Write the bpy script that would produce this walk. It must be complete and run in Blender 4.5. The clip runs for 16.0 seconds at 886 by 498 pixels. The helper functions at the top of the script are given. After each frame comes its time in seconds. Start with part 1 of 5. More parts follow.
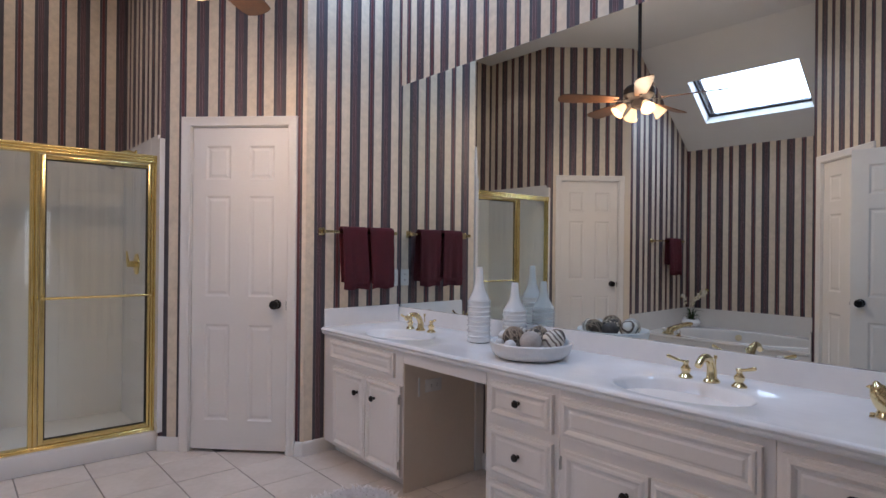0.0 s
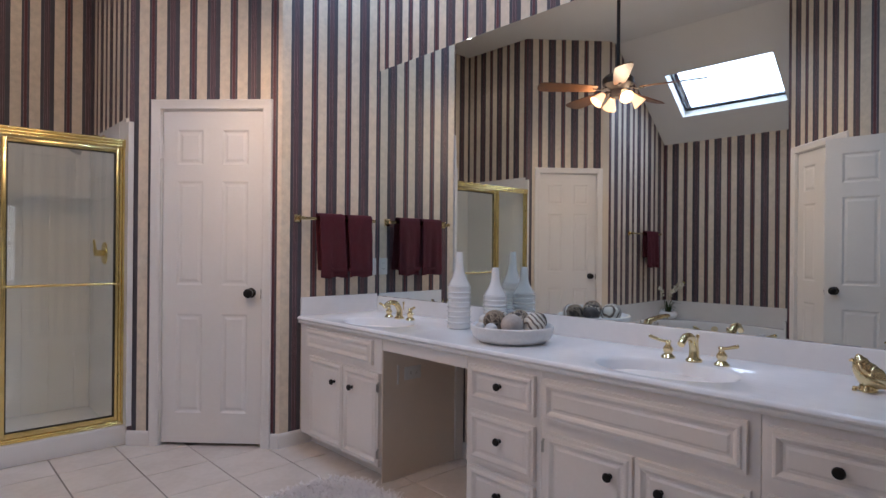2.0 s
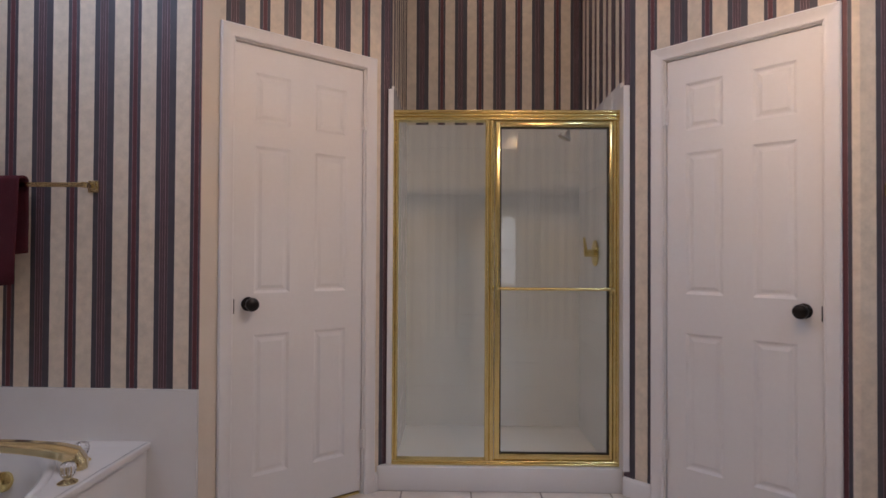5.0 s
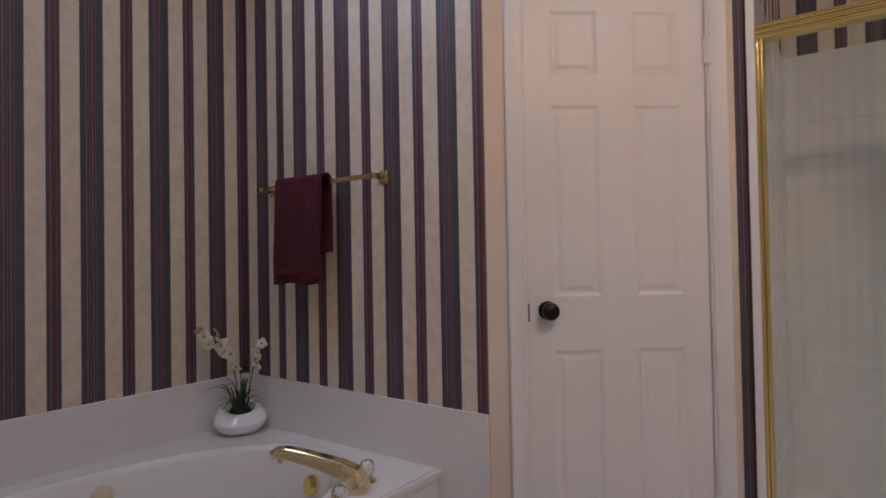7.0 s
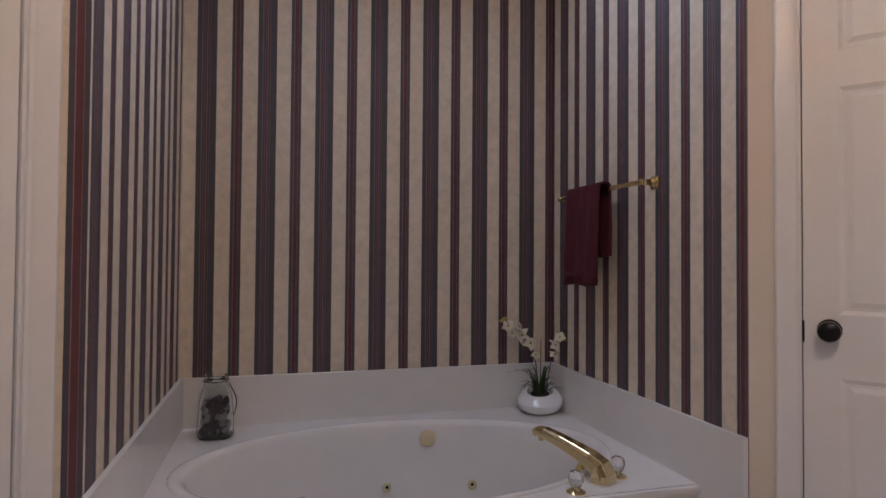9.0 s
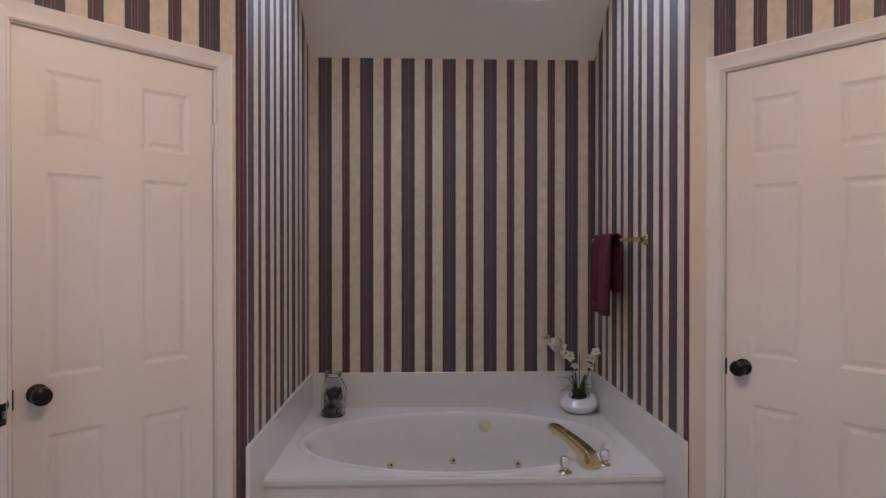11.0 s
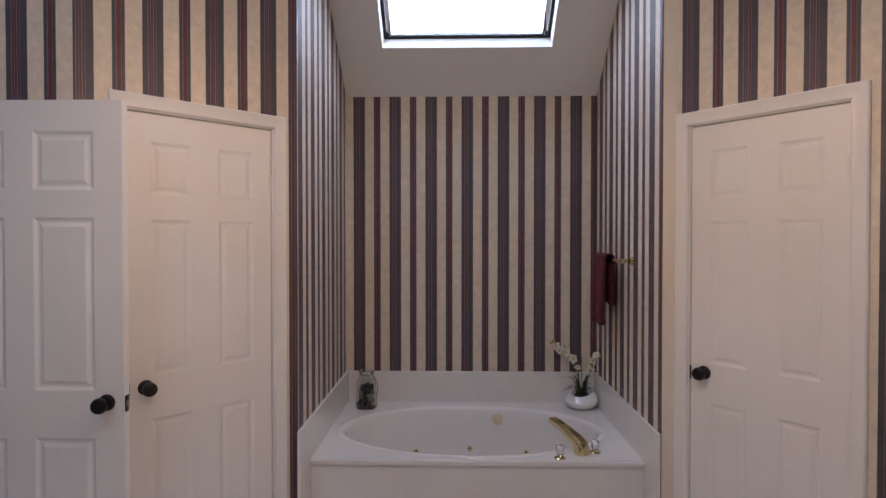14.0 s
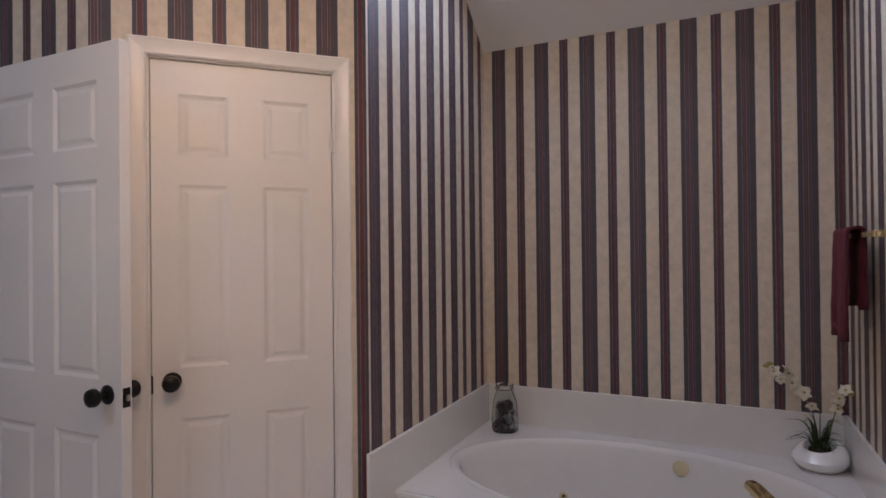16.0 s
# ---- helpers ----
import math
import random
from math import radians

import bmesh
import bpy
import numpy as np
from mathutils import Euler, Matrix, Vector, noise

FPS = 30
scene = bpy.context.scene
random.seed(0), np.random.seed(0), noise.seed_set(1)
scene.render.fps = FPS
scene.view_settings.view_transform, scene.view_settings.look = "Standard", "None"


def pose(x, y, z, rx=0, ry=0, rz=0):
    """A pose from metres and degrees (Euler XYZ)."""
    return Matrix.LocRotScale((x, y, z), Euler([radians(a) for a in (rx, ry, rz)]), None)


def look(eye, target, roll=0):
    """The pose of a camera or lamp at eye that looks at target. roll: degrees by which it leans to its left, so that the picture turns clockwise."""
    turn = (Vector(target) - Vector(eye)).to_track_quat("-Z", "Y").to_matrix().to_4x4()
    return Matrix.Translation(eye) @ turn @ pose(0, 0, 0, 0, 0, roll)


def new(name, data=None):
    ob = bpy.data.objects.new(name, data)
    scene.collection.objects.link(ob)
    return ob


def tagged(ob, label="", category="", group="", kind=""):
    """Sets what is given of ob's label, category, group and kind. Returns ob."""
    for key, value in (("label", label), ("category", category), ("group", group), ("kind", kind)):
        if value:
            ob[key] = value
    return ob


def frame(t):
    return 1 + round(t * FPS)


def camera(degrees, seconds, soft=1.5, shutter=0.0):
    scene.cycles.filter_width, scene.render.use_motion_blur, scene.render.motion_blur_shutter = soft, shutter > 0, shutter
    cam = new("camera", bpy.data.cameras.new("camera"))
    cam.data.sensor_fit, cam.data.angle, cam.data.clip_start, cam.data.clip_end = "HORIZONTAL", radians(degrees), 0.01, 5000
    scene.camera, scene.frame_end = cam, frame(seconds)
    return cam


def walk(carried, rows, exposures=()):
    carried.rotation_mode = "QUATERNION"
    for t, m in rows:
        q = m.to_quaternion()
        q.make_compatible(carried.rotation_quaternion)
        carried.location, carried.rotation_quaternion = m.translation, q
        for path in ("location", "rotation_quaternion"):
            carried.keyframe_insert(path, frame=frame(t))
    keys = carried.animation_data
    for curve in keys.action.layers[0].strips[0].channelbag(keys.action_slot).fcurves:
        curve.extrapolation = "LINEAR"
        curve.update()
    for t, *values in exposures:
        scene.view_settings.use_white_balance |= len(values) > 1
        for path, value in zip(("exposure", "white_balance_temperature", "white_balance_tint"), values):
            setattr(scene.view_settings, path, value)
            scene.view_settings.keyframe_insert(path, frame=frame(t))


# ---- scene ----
cam = camera(74.9, 16.0, shutter=0.13)
PATH = [
    (0, (0.056, 0.078, 1.283), (1.362, 1.592, 1.285), 0.6),
    (0.5, (0.058, 0.078, 1.26), (1.382, 1.577, 1.258), 0.5),
    (1, (0.06, 0.084, 1.235), (1.402, 1.567, 1.237), 0.5),
    (1.5, (0.075, 0.087, 1.225), (1.428, 1.56, 1.224), 0.4),
    (2, (0.088, 0.124, 1.202), (1.451, 1.588, 1.205), 0.5),
    (2.5, (0.141, 0.19, 1.215), (1.43, 1.719, 1.209), 0.2),
    (3, (0.152, 0.346, 1.203), (1.252, 2.017, 1.204), -0.0),
    (3.5, (0.175, 0.529, 1.167), (0.966, 2.366, 1.185), -0.1),
    (4, (0.215, 0.749, 1.179), (0.66, 2.699, 1.176), -0.3),
    (4.2, (0.216, 0.836, 1.13), (0.541, 2.809, 1.152), -0.0),
    (6.3, (0.335, 1.73, 1.147), (-0.339, 3.613, 1.157), -1.2),
    (6.5, (0.300, 1.79, 1.135), (-0.526, 3.611, 1.152), -1.2),
    (7, (0.234, 1.9, 1.106), (-0.939, 3.519, 1.14), -1.0),
    (7.5, (0.164, 1.872, 1.052), (-1.205, 3.328, 1.136), -0.2),
    (8, (0.278, 1.896, 1.097), (-1.341, 3.068, 1.148), -0.3),
    (8.6, (0.504, 2.042, 1.107), (-1.34, 2.815, 1.15), -0.0),
    (9, (0.65, 2.163, 1.116), (-1.274, 2.706, 1.157), 0.4),
    (9.2, (0.739, 2.204, 1.112), (-1.213, 2.638, 1.168), 0.2),
    (11.3, (1.589, 2.46, 1.402), (-0.41, 2.513, 1.384), -0.0),
    (11.5, (1.642, 2.464, 1.406), (-0.358, 2.51, 1.387), -0.0),
    (12, (1.781, 2.473, 1.463), (-0.218, 2.505, 1.44), 0.0),
    (12.5, (1.9, 2.485, 1.501), (-0.1, 2.511, 1.474), -0.0),
    (13, (1.986, 2.486, 1.522), (-0.014, 2.499, 1.493), -0.0),
    (13.5, (2.06, 2.495, 1.542), (0.06, 2.488, 1.51), -0.0),
    (14, (1.995, 2.519, 1.523), (-0.004, 2.476, 1.492), -0.0),
    (14.5, (1.777, 2.597, 1.476), (-0.214, 2.416, 1.446), -0.1),
    (15, (1.516, 2.677, 1.444), (-0.456, 2.342, 1.416), -0.2),
    (15.5, (1.257, 2.801, 1.413), (-0.673, 2.279, 1.388), -0.2),
    (16, (1.105, 2.962, 1.36), (-0.704, 2.109, 1.374), -0.6),
]
walk(cam, [(t, look(eye, target, roll)) for t, eye, target, roll in PATH], exposures=[(0, -0.95, 5550, 19), (2.5, -0.96, 5620, 20), (4, -1.06, 5780, 23), (6.5, -1.20, 5820, 23), (9, -1.28, 5870, 23), (11.5, -1.11, 5790, 23), (13.5, -1.08, 5790, 22), (16, -1.16, 5800, 22)])

# ---- world, sun, lamps ----
world = bpy.data.worlds.new("sky")
scene.world = world
world.use_nodes = True
wn = world.node_tree.nodes
sky = wn.new("ShaderNodeTexSky")
sky.sky_type, sky.sun_disc = "NISHITA", False
sky.sun_elevation, sky.sun_rotation = radians(48), radians(200)
world.node_tree.links.new(sky.outputs[0], wn["Background"].inputs[0])
wn["Background"].inputs[1].default_value = 0.12

sun = new("sun", bpy.data.lights.new("sun", "SUN"))
sun.data.energy, sun.data.angle, sun.data.color = 0.5, radians(14), (1.0, 0.97, 0.92)
sun.matrix_basis = pose(0, 0, 8, 42, 0, 160)

SKY_LIGHT, BULB, BEAM, CAN, COOL_FILL, WINDOW_LIGHT = 25.0, 8.8, 43.0, 14.0, 18.0, 4.5
SLOPE = math.atan(0.85)


def slope_z(x):
    """Height of the sloped ceiling over the tub."""
    return 2.515 + 0.85 * (x + 2.02)


daylight = new("skylight_daylight", bpy.data.lights.new("skylight_daylight", "AREA"))
daylight.data.shape, daylight.data.size, daylight.data.size_y = "RECTANGLE", 1.00, 0.62
daylight.data.energy, daylight.data.color = SKY_LIGHT, (0.74, 0.87, 1.0)
daylight.matrix_basis = pose(-1.51 - 0.19 * math.sin(SLOPE), 2.592, slope_z(-1.51) + 0.19 * math.cos(SLOPE), 0, -math.degrees(SLOPE), 0) @ pose(0, 0, 0, 0, 0, 90)

FAN = (0.762, 2.508)
CANS = [(0.45, 4.50)]
# places of the added cool fill lamps over the vanity
COOL_FILLS = [(2.08, 2.90), (1.98, 1.05)]


# ---- materials ----
def material(name, color, rough=0.5, metal=0.0, spec=0.5):
    m = bpy.data.materials.new(name)
    m.use_nodes = True
    b = m.node_tree.nodes["Principled BSDF"]
    b.inputs["Base Color"].default_value = (*color, 1)
    b.inputs["Roughness"].default_value = rough
    b.inputs["Metallic"].default_value = metal
    b.inputs["Specular IOR Level"].default_value = spec
    return m


def node(m, kind, **values):
    n = m.node_tree.nodes.new(kind)
    for key, v in values.items():
        n.inputs[key.replace("_", " ")].default_value = v
    return n


def link(m, a, b):
    m.node_tree.links.new(a, b)


def worn(name, color, dark, rough=0.5, metal=0.0, scale=3.0, fine=60.0, bump=0.1, coord="Object", spread=0.5, per_object=0.0):
    """A surface that varies at two scales in colour, gloss and relief."""
    m = material(name, color, rough, metal)
    b = m.node_tree.nodes["Principled BSDF"]
    tc = m.node_tree.nodes.new("ShaderNodeTexCoord")
    n1 = node(m, "ShaderNodeTexNoise", Scale=scale, Detail=4.0, Roughness=0.6)
    n2 = node(m, "ShaderNodeTexNoise", Scale=fine, Detail=3.0)
    link(m, tc.outputs[coord], n1.inputs["Vector"])
    link(m, tc.outputs[coord], n2.inputs["Vector"])
    add = m.node_tree.nodes.new("ShaderNodeMath")
    add.operation = "MULTIPLY_ADD"
    link(m, n2.outputs["Fac"], add.inputs[0])
    add.inputs[1].default_value = 0.35
    link(m, n1.outputs["Fac"], add.inputs[2])
    last = add
    if per_object:
        info = m.node_tree.nodes.new("ShaderNodeObjectInfo")
        more = m.node_tree.nodes.new("ShaderNodeMath")
        more.operation = "MULTIPLY_ADD"
        link(m, info.outputs["Random"], more.inputs[0])
        more.inputs[1].default_value = per_object
        link(m, add.outputs[0], more.inputs[2])
        last = more
    ramp = m.node_tree.nodes.new("ShaderNodeValToRGB")
    ramp.color_ramp.elements[0].position, ramp.color_ramp.elements[0].color = 0.62 - spread / 2, (*dark, 1)
    ramp.color_ramp.elements[1].position, ramp.color_ramp.elements[1].color = 0.62 + spread / 2, (*color, 1)
    link(m, last.outputs[0], ramp.inputs[0])
    link(m, ramp.outputs[0], b.inputs["Base Color"])
    r = m.node_tree.nodes.new("ShaderNodeMapRange")
    r.inputs["To Min"].default_value, r.inputs["To Max"].default_value = rough * 0.8, min(1.0, rough * 1.25)
    link(m, n1.outputs["Fac"], r.inputs["Value"])
    link(m, r.outputs[0], b.inputs["Roughness"])
    if bump:
        bp = node(m, "ShaderNodeBump", Strength=bump, Distance=0.002)
        link(m, n2.outputs["Fac"], bp.inputs["Height"])
        link(m, bp.outputs[0], b.inputs["Normal"])
    return m


CREAM, NAVY, PLUM, PINK, WINE = (0.70, 0.595, 0.465), (0.069, 0.062, 0.073), (0.090, 0.050, 0.058), (0.30, 0.19, 0.21), (0.115, 0.034, 0.040)


def wallpaper_material():
    """Striped paper: u runs along the wall in metres, one repeat is 0.25 m."""
    m = material("striped_wallpaper", CREAM, 0.55)
    b = m.node_tree.nodes["Principled BSDF"]
    uv = m.node_tree.nodes.new("ShaderNodeUVMap")
    uv.uv_map = "along"
    wob = node(m, "ShaderNodeTexNoise", Scale=9.0, Detail=3.0)
    link(m, uv.outputs[0], wob.inputs["Vector"])
    sep = m.node_tree.nodes.new("ShaderNodeSeparateXYZ")
    link(m, uv.outputs[0], sep.inputs[0])
    shift = m.node_tree.nodes.new("ShaderNodeMath")
    shift.operation = "MULTIPLY_ADD"
    link(m, wob.outputs["Fac"], shift.inputs[0])
    shift.inputs[1].default_value = 0.0016
    link(m, sep.outputs[0], shift.inputs[2])
    div = m.node_tree.nodes.new("ShaderNodeMath")
    div.operation, div.inputs[1].default_value = "DIVIDE", 0.25
    link(m, shift.outputs[0], div.inputs[0])
    fr = m.node_tree.nodes.new("ShaderNodeMath")
    fr.operation = "FRACT"
    link(m, div.outputs[0], fr.inputs[0])
    ramp = m.node_tree.nodes.new("ShaderNodeValToRGB")
    ramp.color_ramp.interpolation = "CONSTANT"
    wide, narrow = 0.32, 0.185
    gap = (1 - wide - narrow) / 2
    n0 = wide + gap
    stops = [(0.0, NAVY), (0.106, PINK), (0.113, PLUM), (0.146, PINK), (0.153, PLUM), (0.188, PINK), (0.195, PLUM), (0.228, PINK), (0.235, NAVY), (wide, CREAM),
             (n0, NAVY), (n0 + 0.050, PINK), (n0 + 0.057, WINE), (n0 + 0.122, PINK), (n0 + 0.129, NAVY), (n0 + narrow, CREAM)]
    els = ramp.color_ramp.elements
    els[0].position, els[0].color = 0.0, (*stops[0][1], 1)
    els.remove(els[1])
    for p, c in stops[1:]:
        e = els.new(p)
        e.color = (*c, 1)
    link(m, fr.outputs[0], ramp.inputs[0])
    # mottled print and woven grain
    tc = m.node_tree.nodes.new("ShaderNodeTexCoord")
    mott = node(m, "ShaderNodeTexNoise", Scale=26.0, Detail=5.0, Roughness=0.7)
    weave = node(m, "ShaderNodeTexNoise", Scale=240.0, Detail=2.0)
    link(m, tc.outputs["Object"], mott.inputs["Vector"])
    link(m, tc.outputs["Object"], weave.inputs["Vector"])
    rng = node(m, "ShaderNodeMapRange", From_Min=0.3, From_Max=0.7, To_Min=0.87, To_Max=1.11)
    link(m, mott.outputs["Fac"], rng.inputs["Value"])
    mix = m.node_tree.nodes.new("ShaderNodeMixRGB")
    mix.blend_type, mix.inputs[0].default_value = "MULTIPLY", 1.0
    link(m, ramp.outputs[0], mix.inputs[1])
    link(m, rng.outputs[0], mix.inputs[2])
    link(m, mix.outputs[0], b.inputs["Base Color"])
    bp = node(m, "ShaderNodeBump", Strength=0.12, Distance=0.001)
    link(m, weave.outputs["Fac"], bp.inputs["Height"])
    link(m, bp.outputs[0], b.inputs["Normal"])
    return m


def towel_material():
    m = worn("terry_cloth", (0.075, 0.006, 0.014), (0.040, 0.003, 0.008), 0.95, 0, 8, 420, 0.9)
    b = m.node_tree.nodes["Principled BSDF"]
    b.inputs["Sheen Weight"].default_value = 0.25
    b.inputs["Sheen Tint"].default_value = (0.5, 0.08, 0.12, 1)
    return m


def glass_material(name, color=(1, 1, 1), rough=0.0, ior=1.45):
    m = material(name, color, rough)
    b = m.node_tree.nodes["Principled BSDF"]
    b.inputs["Transmission Weight"].default_value = 1.0
    b.inputs["IOR"].default_value = ior
    return m


def lit(name, color, strength):
    m = material(name, color, 0.4)
    b = m.node_tree.nodes["Principled BSDF"]
    b.inputs["Emission Color"].default_value = (*color, 1)
    b.inputs["Emission Strength"].default_value = strength
    return m


def striped_ball():
    """Pearly bands wound round a brown ball."""
    m = material("banded_ball", (0.7, 0.65, 0.6), 0.35)
    b = m.node_tree.nodes["Principled BSDF"]
    co = node(m, "ShaderNodeTexCoord")
    wave = node(m, "ShaderNodeTexWave", Scale=16.0, Distortion=3.0, Detail=2.0)
    wave.inputs["Detail Scale"].default_value = 1.5
    ramp = node(m, "ShaderNodeValToRGB")
    ramp.color_ramp.elements[0].position, ramp.color_ramp.elements[0].color = 0.30, (0.17, 0.13, 0.10, 1)
    ramp.color_ramp.elements[1].position, ramp.color_ramp.elements[1].color = 0.42, (0.74, 0.69, 0.62, 1)
    link(m, co.outputs["Object"], wave.inputs["Vector"])
    link(m, wave.outputs["Fac"], ramp.inputs["Fac"])
    link(m, ramp.outputs["Color"], b.inputs["Base Color"])
    bp = node(m, "ShaderNodeBump", Strength=0.5, Distance=0.003)
    link(m, wave.outputs["Fac"], bp.inputs["Height"])
    link(m, bp.outputs[0], b.inputs["Normal"])
    return m


def sliced_ball():
    """Pale slices of twig set in a dark ground."""
    m = material("sliced_twig_ball", (0.6, 0.5, 0.4), 0.7)
    b = m.node_tree.nodes["Principled BSDF"]
    co = node(m, "ShaderNodeTexCoord")
    vo = node(m, "ShaderNodeTexVoronoi")
    vo.inputs["Scale"].default_value = 70.0
    ramp = node(m, "ShaderNodeValToRGB")
    ramp.color_ramp.elements[0].position, ramp.color_ramp.elements[0].color = 0.36, (0.62, 0.53, 0.42, 1)
    ramp.color_ramp.elements[1].position, ramp.color_ramp.elements[1].color = 0.56, (0.06, 0.045, 0.035, 1)
    link(m, co.outputs["Object"], vo.inputs["Vector"])
    link(m, vo.outputs["Distance"], ramp.inputs["Fac"])
    link(m, ramp.outputs["Color"], b.inputs["Base Color"])
    return m


PAPER = wallpaper_material()
CREAM_EDGE = worn("plain_cream_paper", (0.73, 0.635, 0.51), (0.67, 0.57, 0.45), 0.6, 0, 4, 120, 0.08)
PAINT = worn("white_gloss_paint", (0.80, 0.765, 0.725), (0.74, 0.70, 0.66), 0.32, 0, 2.5, 45, 0.06)
DOOR_PAINT = worn("white_door_paint", (0.80, 0.765, 0.725), (0.75, 0.71, 0.67), 0.42, 0, 2.0, 55, 0.05)
CABINET = worn("ivory_cabinet_paint", (0.86, 0.81, 0.77), (0.80, 0.75, 0.71), 0.34, 0, 3.0, 60, 0.08)
PANEL_BEIGE = worn("beige_cabinet_side", (0.82, 0.72, 0.61), (0.76, 0.66, 0.55), 0.5, 0, 3.0, 50, 0.05)
CEIL = worn("ceiling_paint", (0.78, 0.76, 0.73), (0.74, 0.72, 0.69), 0.85, 0, 2.0, 140, 0.25)
MARBLE = worn("cultured_marble", (0.84, 0.83, 0.83), (0.77, 0.76, 0.765), 0.11, 0, 5.0, 22, 0.0)
MARBLE.node_tree.nodes["Principled BSDF"].inputs["Specular IOR Level"].default_value = 0.3
TUB_WHITE = worn("tub_acrylic", (0.79, 0.76, 0.72), (0.74, 0.705, 0.665), 0.14, 0, 3.0, 18, 0.0)
FLOOR_TILE = worn("beige_floor_tile", (0.72, 0.635, 0.56), (0.60, 0.515, 0.44), 0.24, 0, 3.5, 30, 0.06, per_object=0.12)
GROUT = worn("grey_grout", (0.27, 0.23, 0.20), (0.20, 0.17, 0.145), 0.9, 0, 6, 90, 0.3)
SHOWER_TILE = worn("white_wall_tile", (0.80, 0.775, 0.74), (0.76, 0.73, 0.695), 0.05, 0, 4, 20, 0.0, per_object=0.08)
WALL_GROUT = worn("pale_grout", (0.79, 0.765, 0.73), (0.75, 0.72, 0.685), 0.85, 0, 6, 80, 0.2)
BRASS = worn("polished_brass", (0.87, 0.71, 0.31), (0.76, 0.60, 0.22), 0.17, 1.0, 6, 40, 0.02)
GOLD = worn("bright_gold", (0.84, 0.71, 0.42), (0.72, 0.58, 0.31), 0.15, 1.0, 6, 30, 0.0)
BLACK_METAL = worn("oil_rubbed_bronze", (0.022, 0.018, 0.016), (0.012, 0.010, 0.009), 0.33, 0.6, 8, 60, 0.05)
BRONZE = worn("fan_bronze", (0.032, 0.021, 0.016), (0.018, 0.012, 0.009), 0.45, 0.4, 6, 40, 0.03)
STEEL = worn("brushed_steel", (0.55, 0.54, 0.52), (0.45, 0.44, 0.42), 0.3, 1.0, 6, 60, 0.05)
TERRY = towel_material()
CERAMIC = worn("white_glaze", (0.86, 0.86, 0.85), (0.80, 0.80, 0.79), 0.05, 0, 5, 20, 0.0)
MATT_CERAMIC = worn("textured_white_ceramic", (0.84, 0.83, 0.82), (0.74, 0.73, 0.72), 0.45, 0, 6, 48, 1.0)
CERAMIC.node_tree.nodes["Principled BSDF"].inputs["Coat Weight"].default_value = 1.0
CERAMIC.node_tree.nodes["Principled BSDF"].inputs["Coat Roughness"].default_value = 0.02
TWIG = worn("pale_twig", (0.46, 0.38, 0.29), (0.28, 0.21, 0.15), 0.7, 0, 30, 120, 0.4)
SHAG = worn("white_shag", (0.92, 0.875, 0.85), (0.84, 0.78, 0.75), 0.95, 0, 8, 60, 0.2)
see_through = SHAG.node_tree.nodes.new("ShaderNodeBsdfTranslucent")
see_through.inputs["Color"].default_value = (0.95, 0.90, 0.87, 1)
blend = SHAG.node_tree.nodes.new("ShaderNodeMixShader")
blend.inputs[0].default_value = 0.45
link(SHAG, SHAG.node_tree.nodes["Principled BSDF"].outputs[0], blend.inputs[1])
link(SHAG, see_through.outputs[0], blend.inputs[2])
link(SHAG, blend.outputs[0], SHAG.node_tree.nodes["Material Output"].inputs["Surface"])
WOOD = worn("fan_blade_wood", (0.19, 0.08, 0.028), (0.09, 0.035, 0.013), 0.35, 0, 5, 40, 0.05)
PLASTIC = worn("white_plastic", (0.80, 0.79, 0.76), (0.76, 0.75, 0.72), 0.35, 0, 4, 30, 0.0)
IVORY_JET = worn("almond_plastic", (0.68, 0.58, 0.36), (0.60, 0.50, 0.30), 0.3, 0, 4, 30, 0.0)
# near-black colour that paints in the shade of gaps and holes
PAINTED_DARK = material("painted_hole_shade", (0.01, 0.01, 0.01), 0.9)
LEAF = worn("orchid_leaf", (0.045, 0.085, 0.03), (0.025, 0.05, 0.018), 0.45, 0, 20, 80, 0.1)
PETAL = worn("white_petal", (0.74, 0.70, 0.58), (0.55, 0.48, 0.30), 0.6, 0, 25, 90, 0.1)
BUD = worn("yellow_green_bud", (0.40, 0.34, 0.10), (0.25, 0.22, 0.06), 0.6, 0, 25, 90, 0.1)
STEM = worn("brown_stem", (0.09, 0.06, 0.025), (0.05, 0.035, 0.015), 0.6, 0, 20, 80, 0.1)
SOIL = worn("dark_moss", (0.05, 0.028, 0.02), (0.025, 0.014, 0.01), 0.95, 0, 30, 120, 0.8)
MIRROR = material("silvered_mirror", (0.80, 0.85, 0.845), 0.0, 1.0)
SHOWER_GLASS = glass_material("shower_glass", (0.90, 0.94, 0.91), 0.01)
JAR_GLASS = glass_material("jar_glass", (0.93, 0.96, 0.95))
CRYSTAL = glass_material("clear_acrylic", (0.97, 0.97, 0.97), 0.0, 1.49)
SKY_GLASS = glass_material("skylight_glass", (1, 1, 1))
FROSTED = lit("lit_frosted_glass", (1.0, 0.64, 0.32), 2.6)
BULB_GLASS = lit("lit_bulb", (1.0, 0.80, 0.52), 26.0)
LAMP_FACE = lit("can_lamp", (1.0, 0.86, 0.66), 14.0)
GASKET = material("dark_gasket", (0.03, 0.026, 0.018), 0.5)
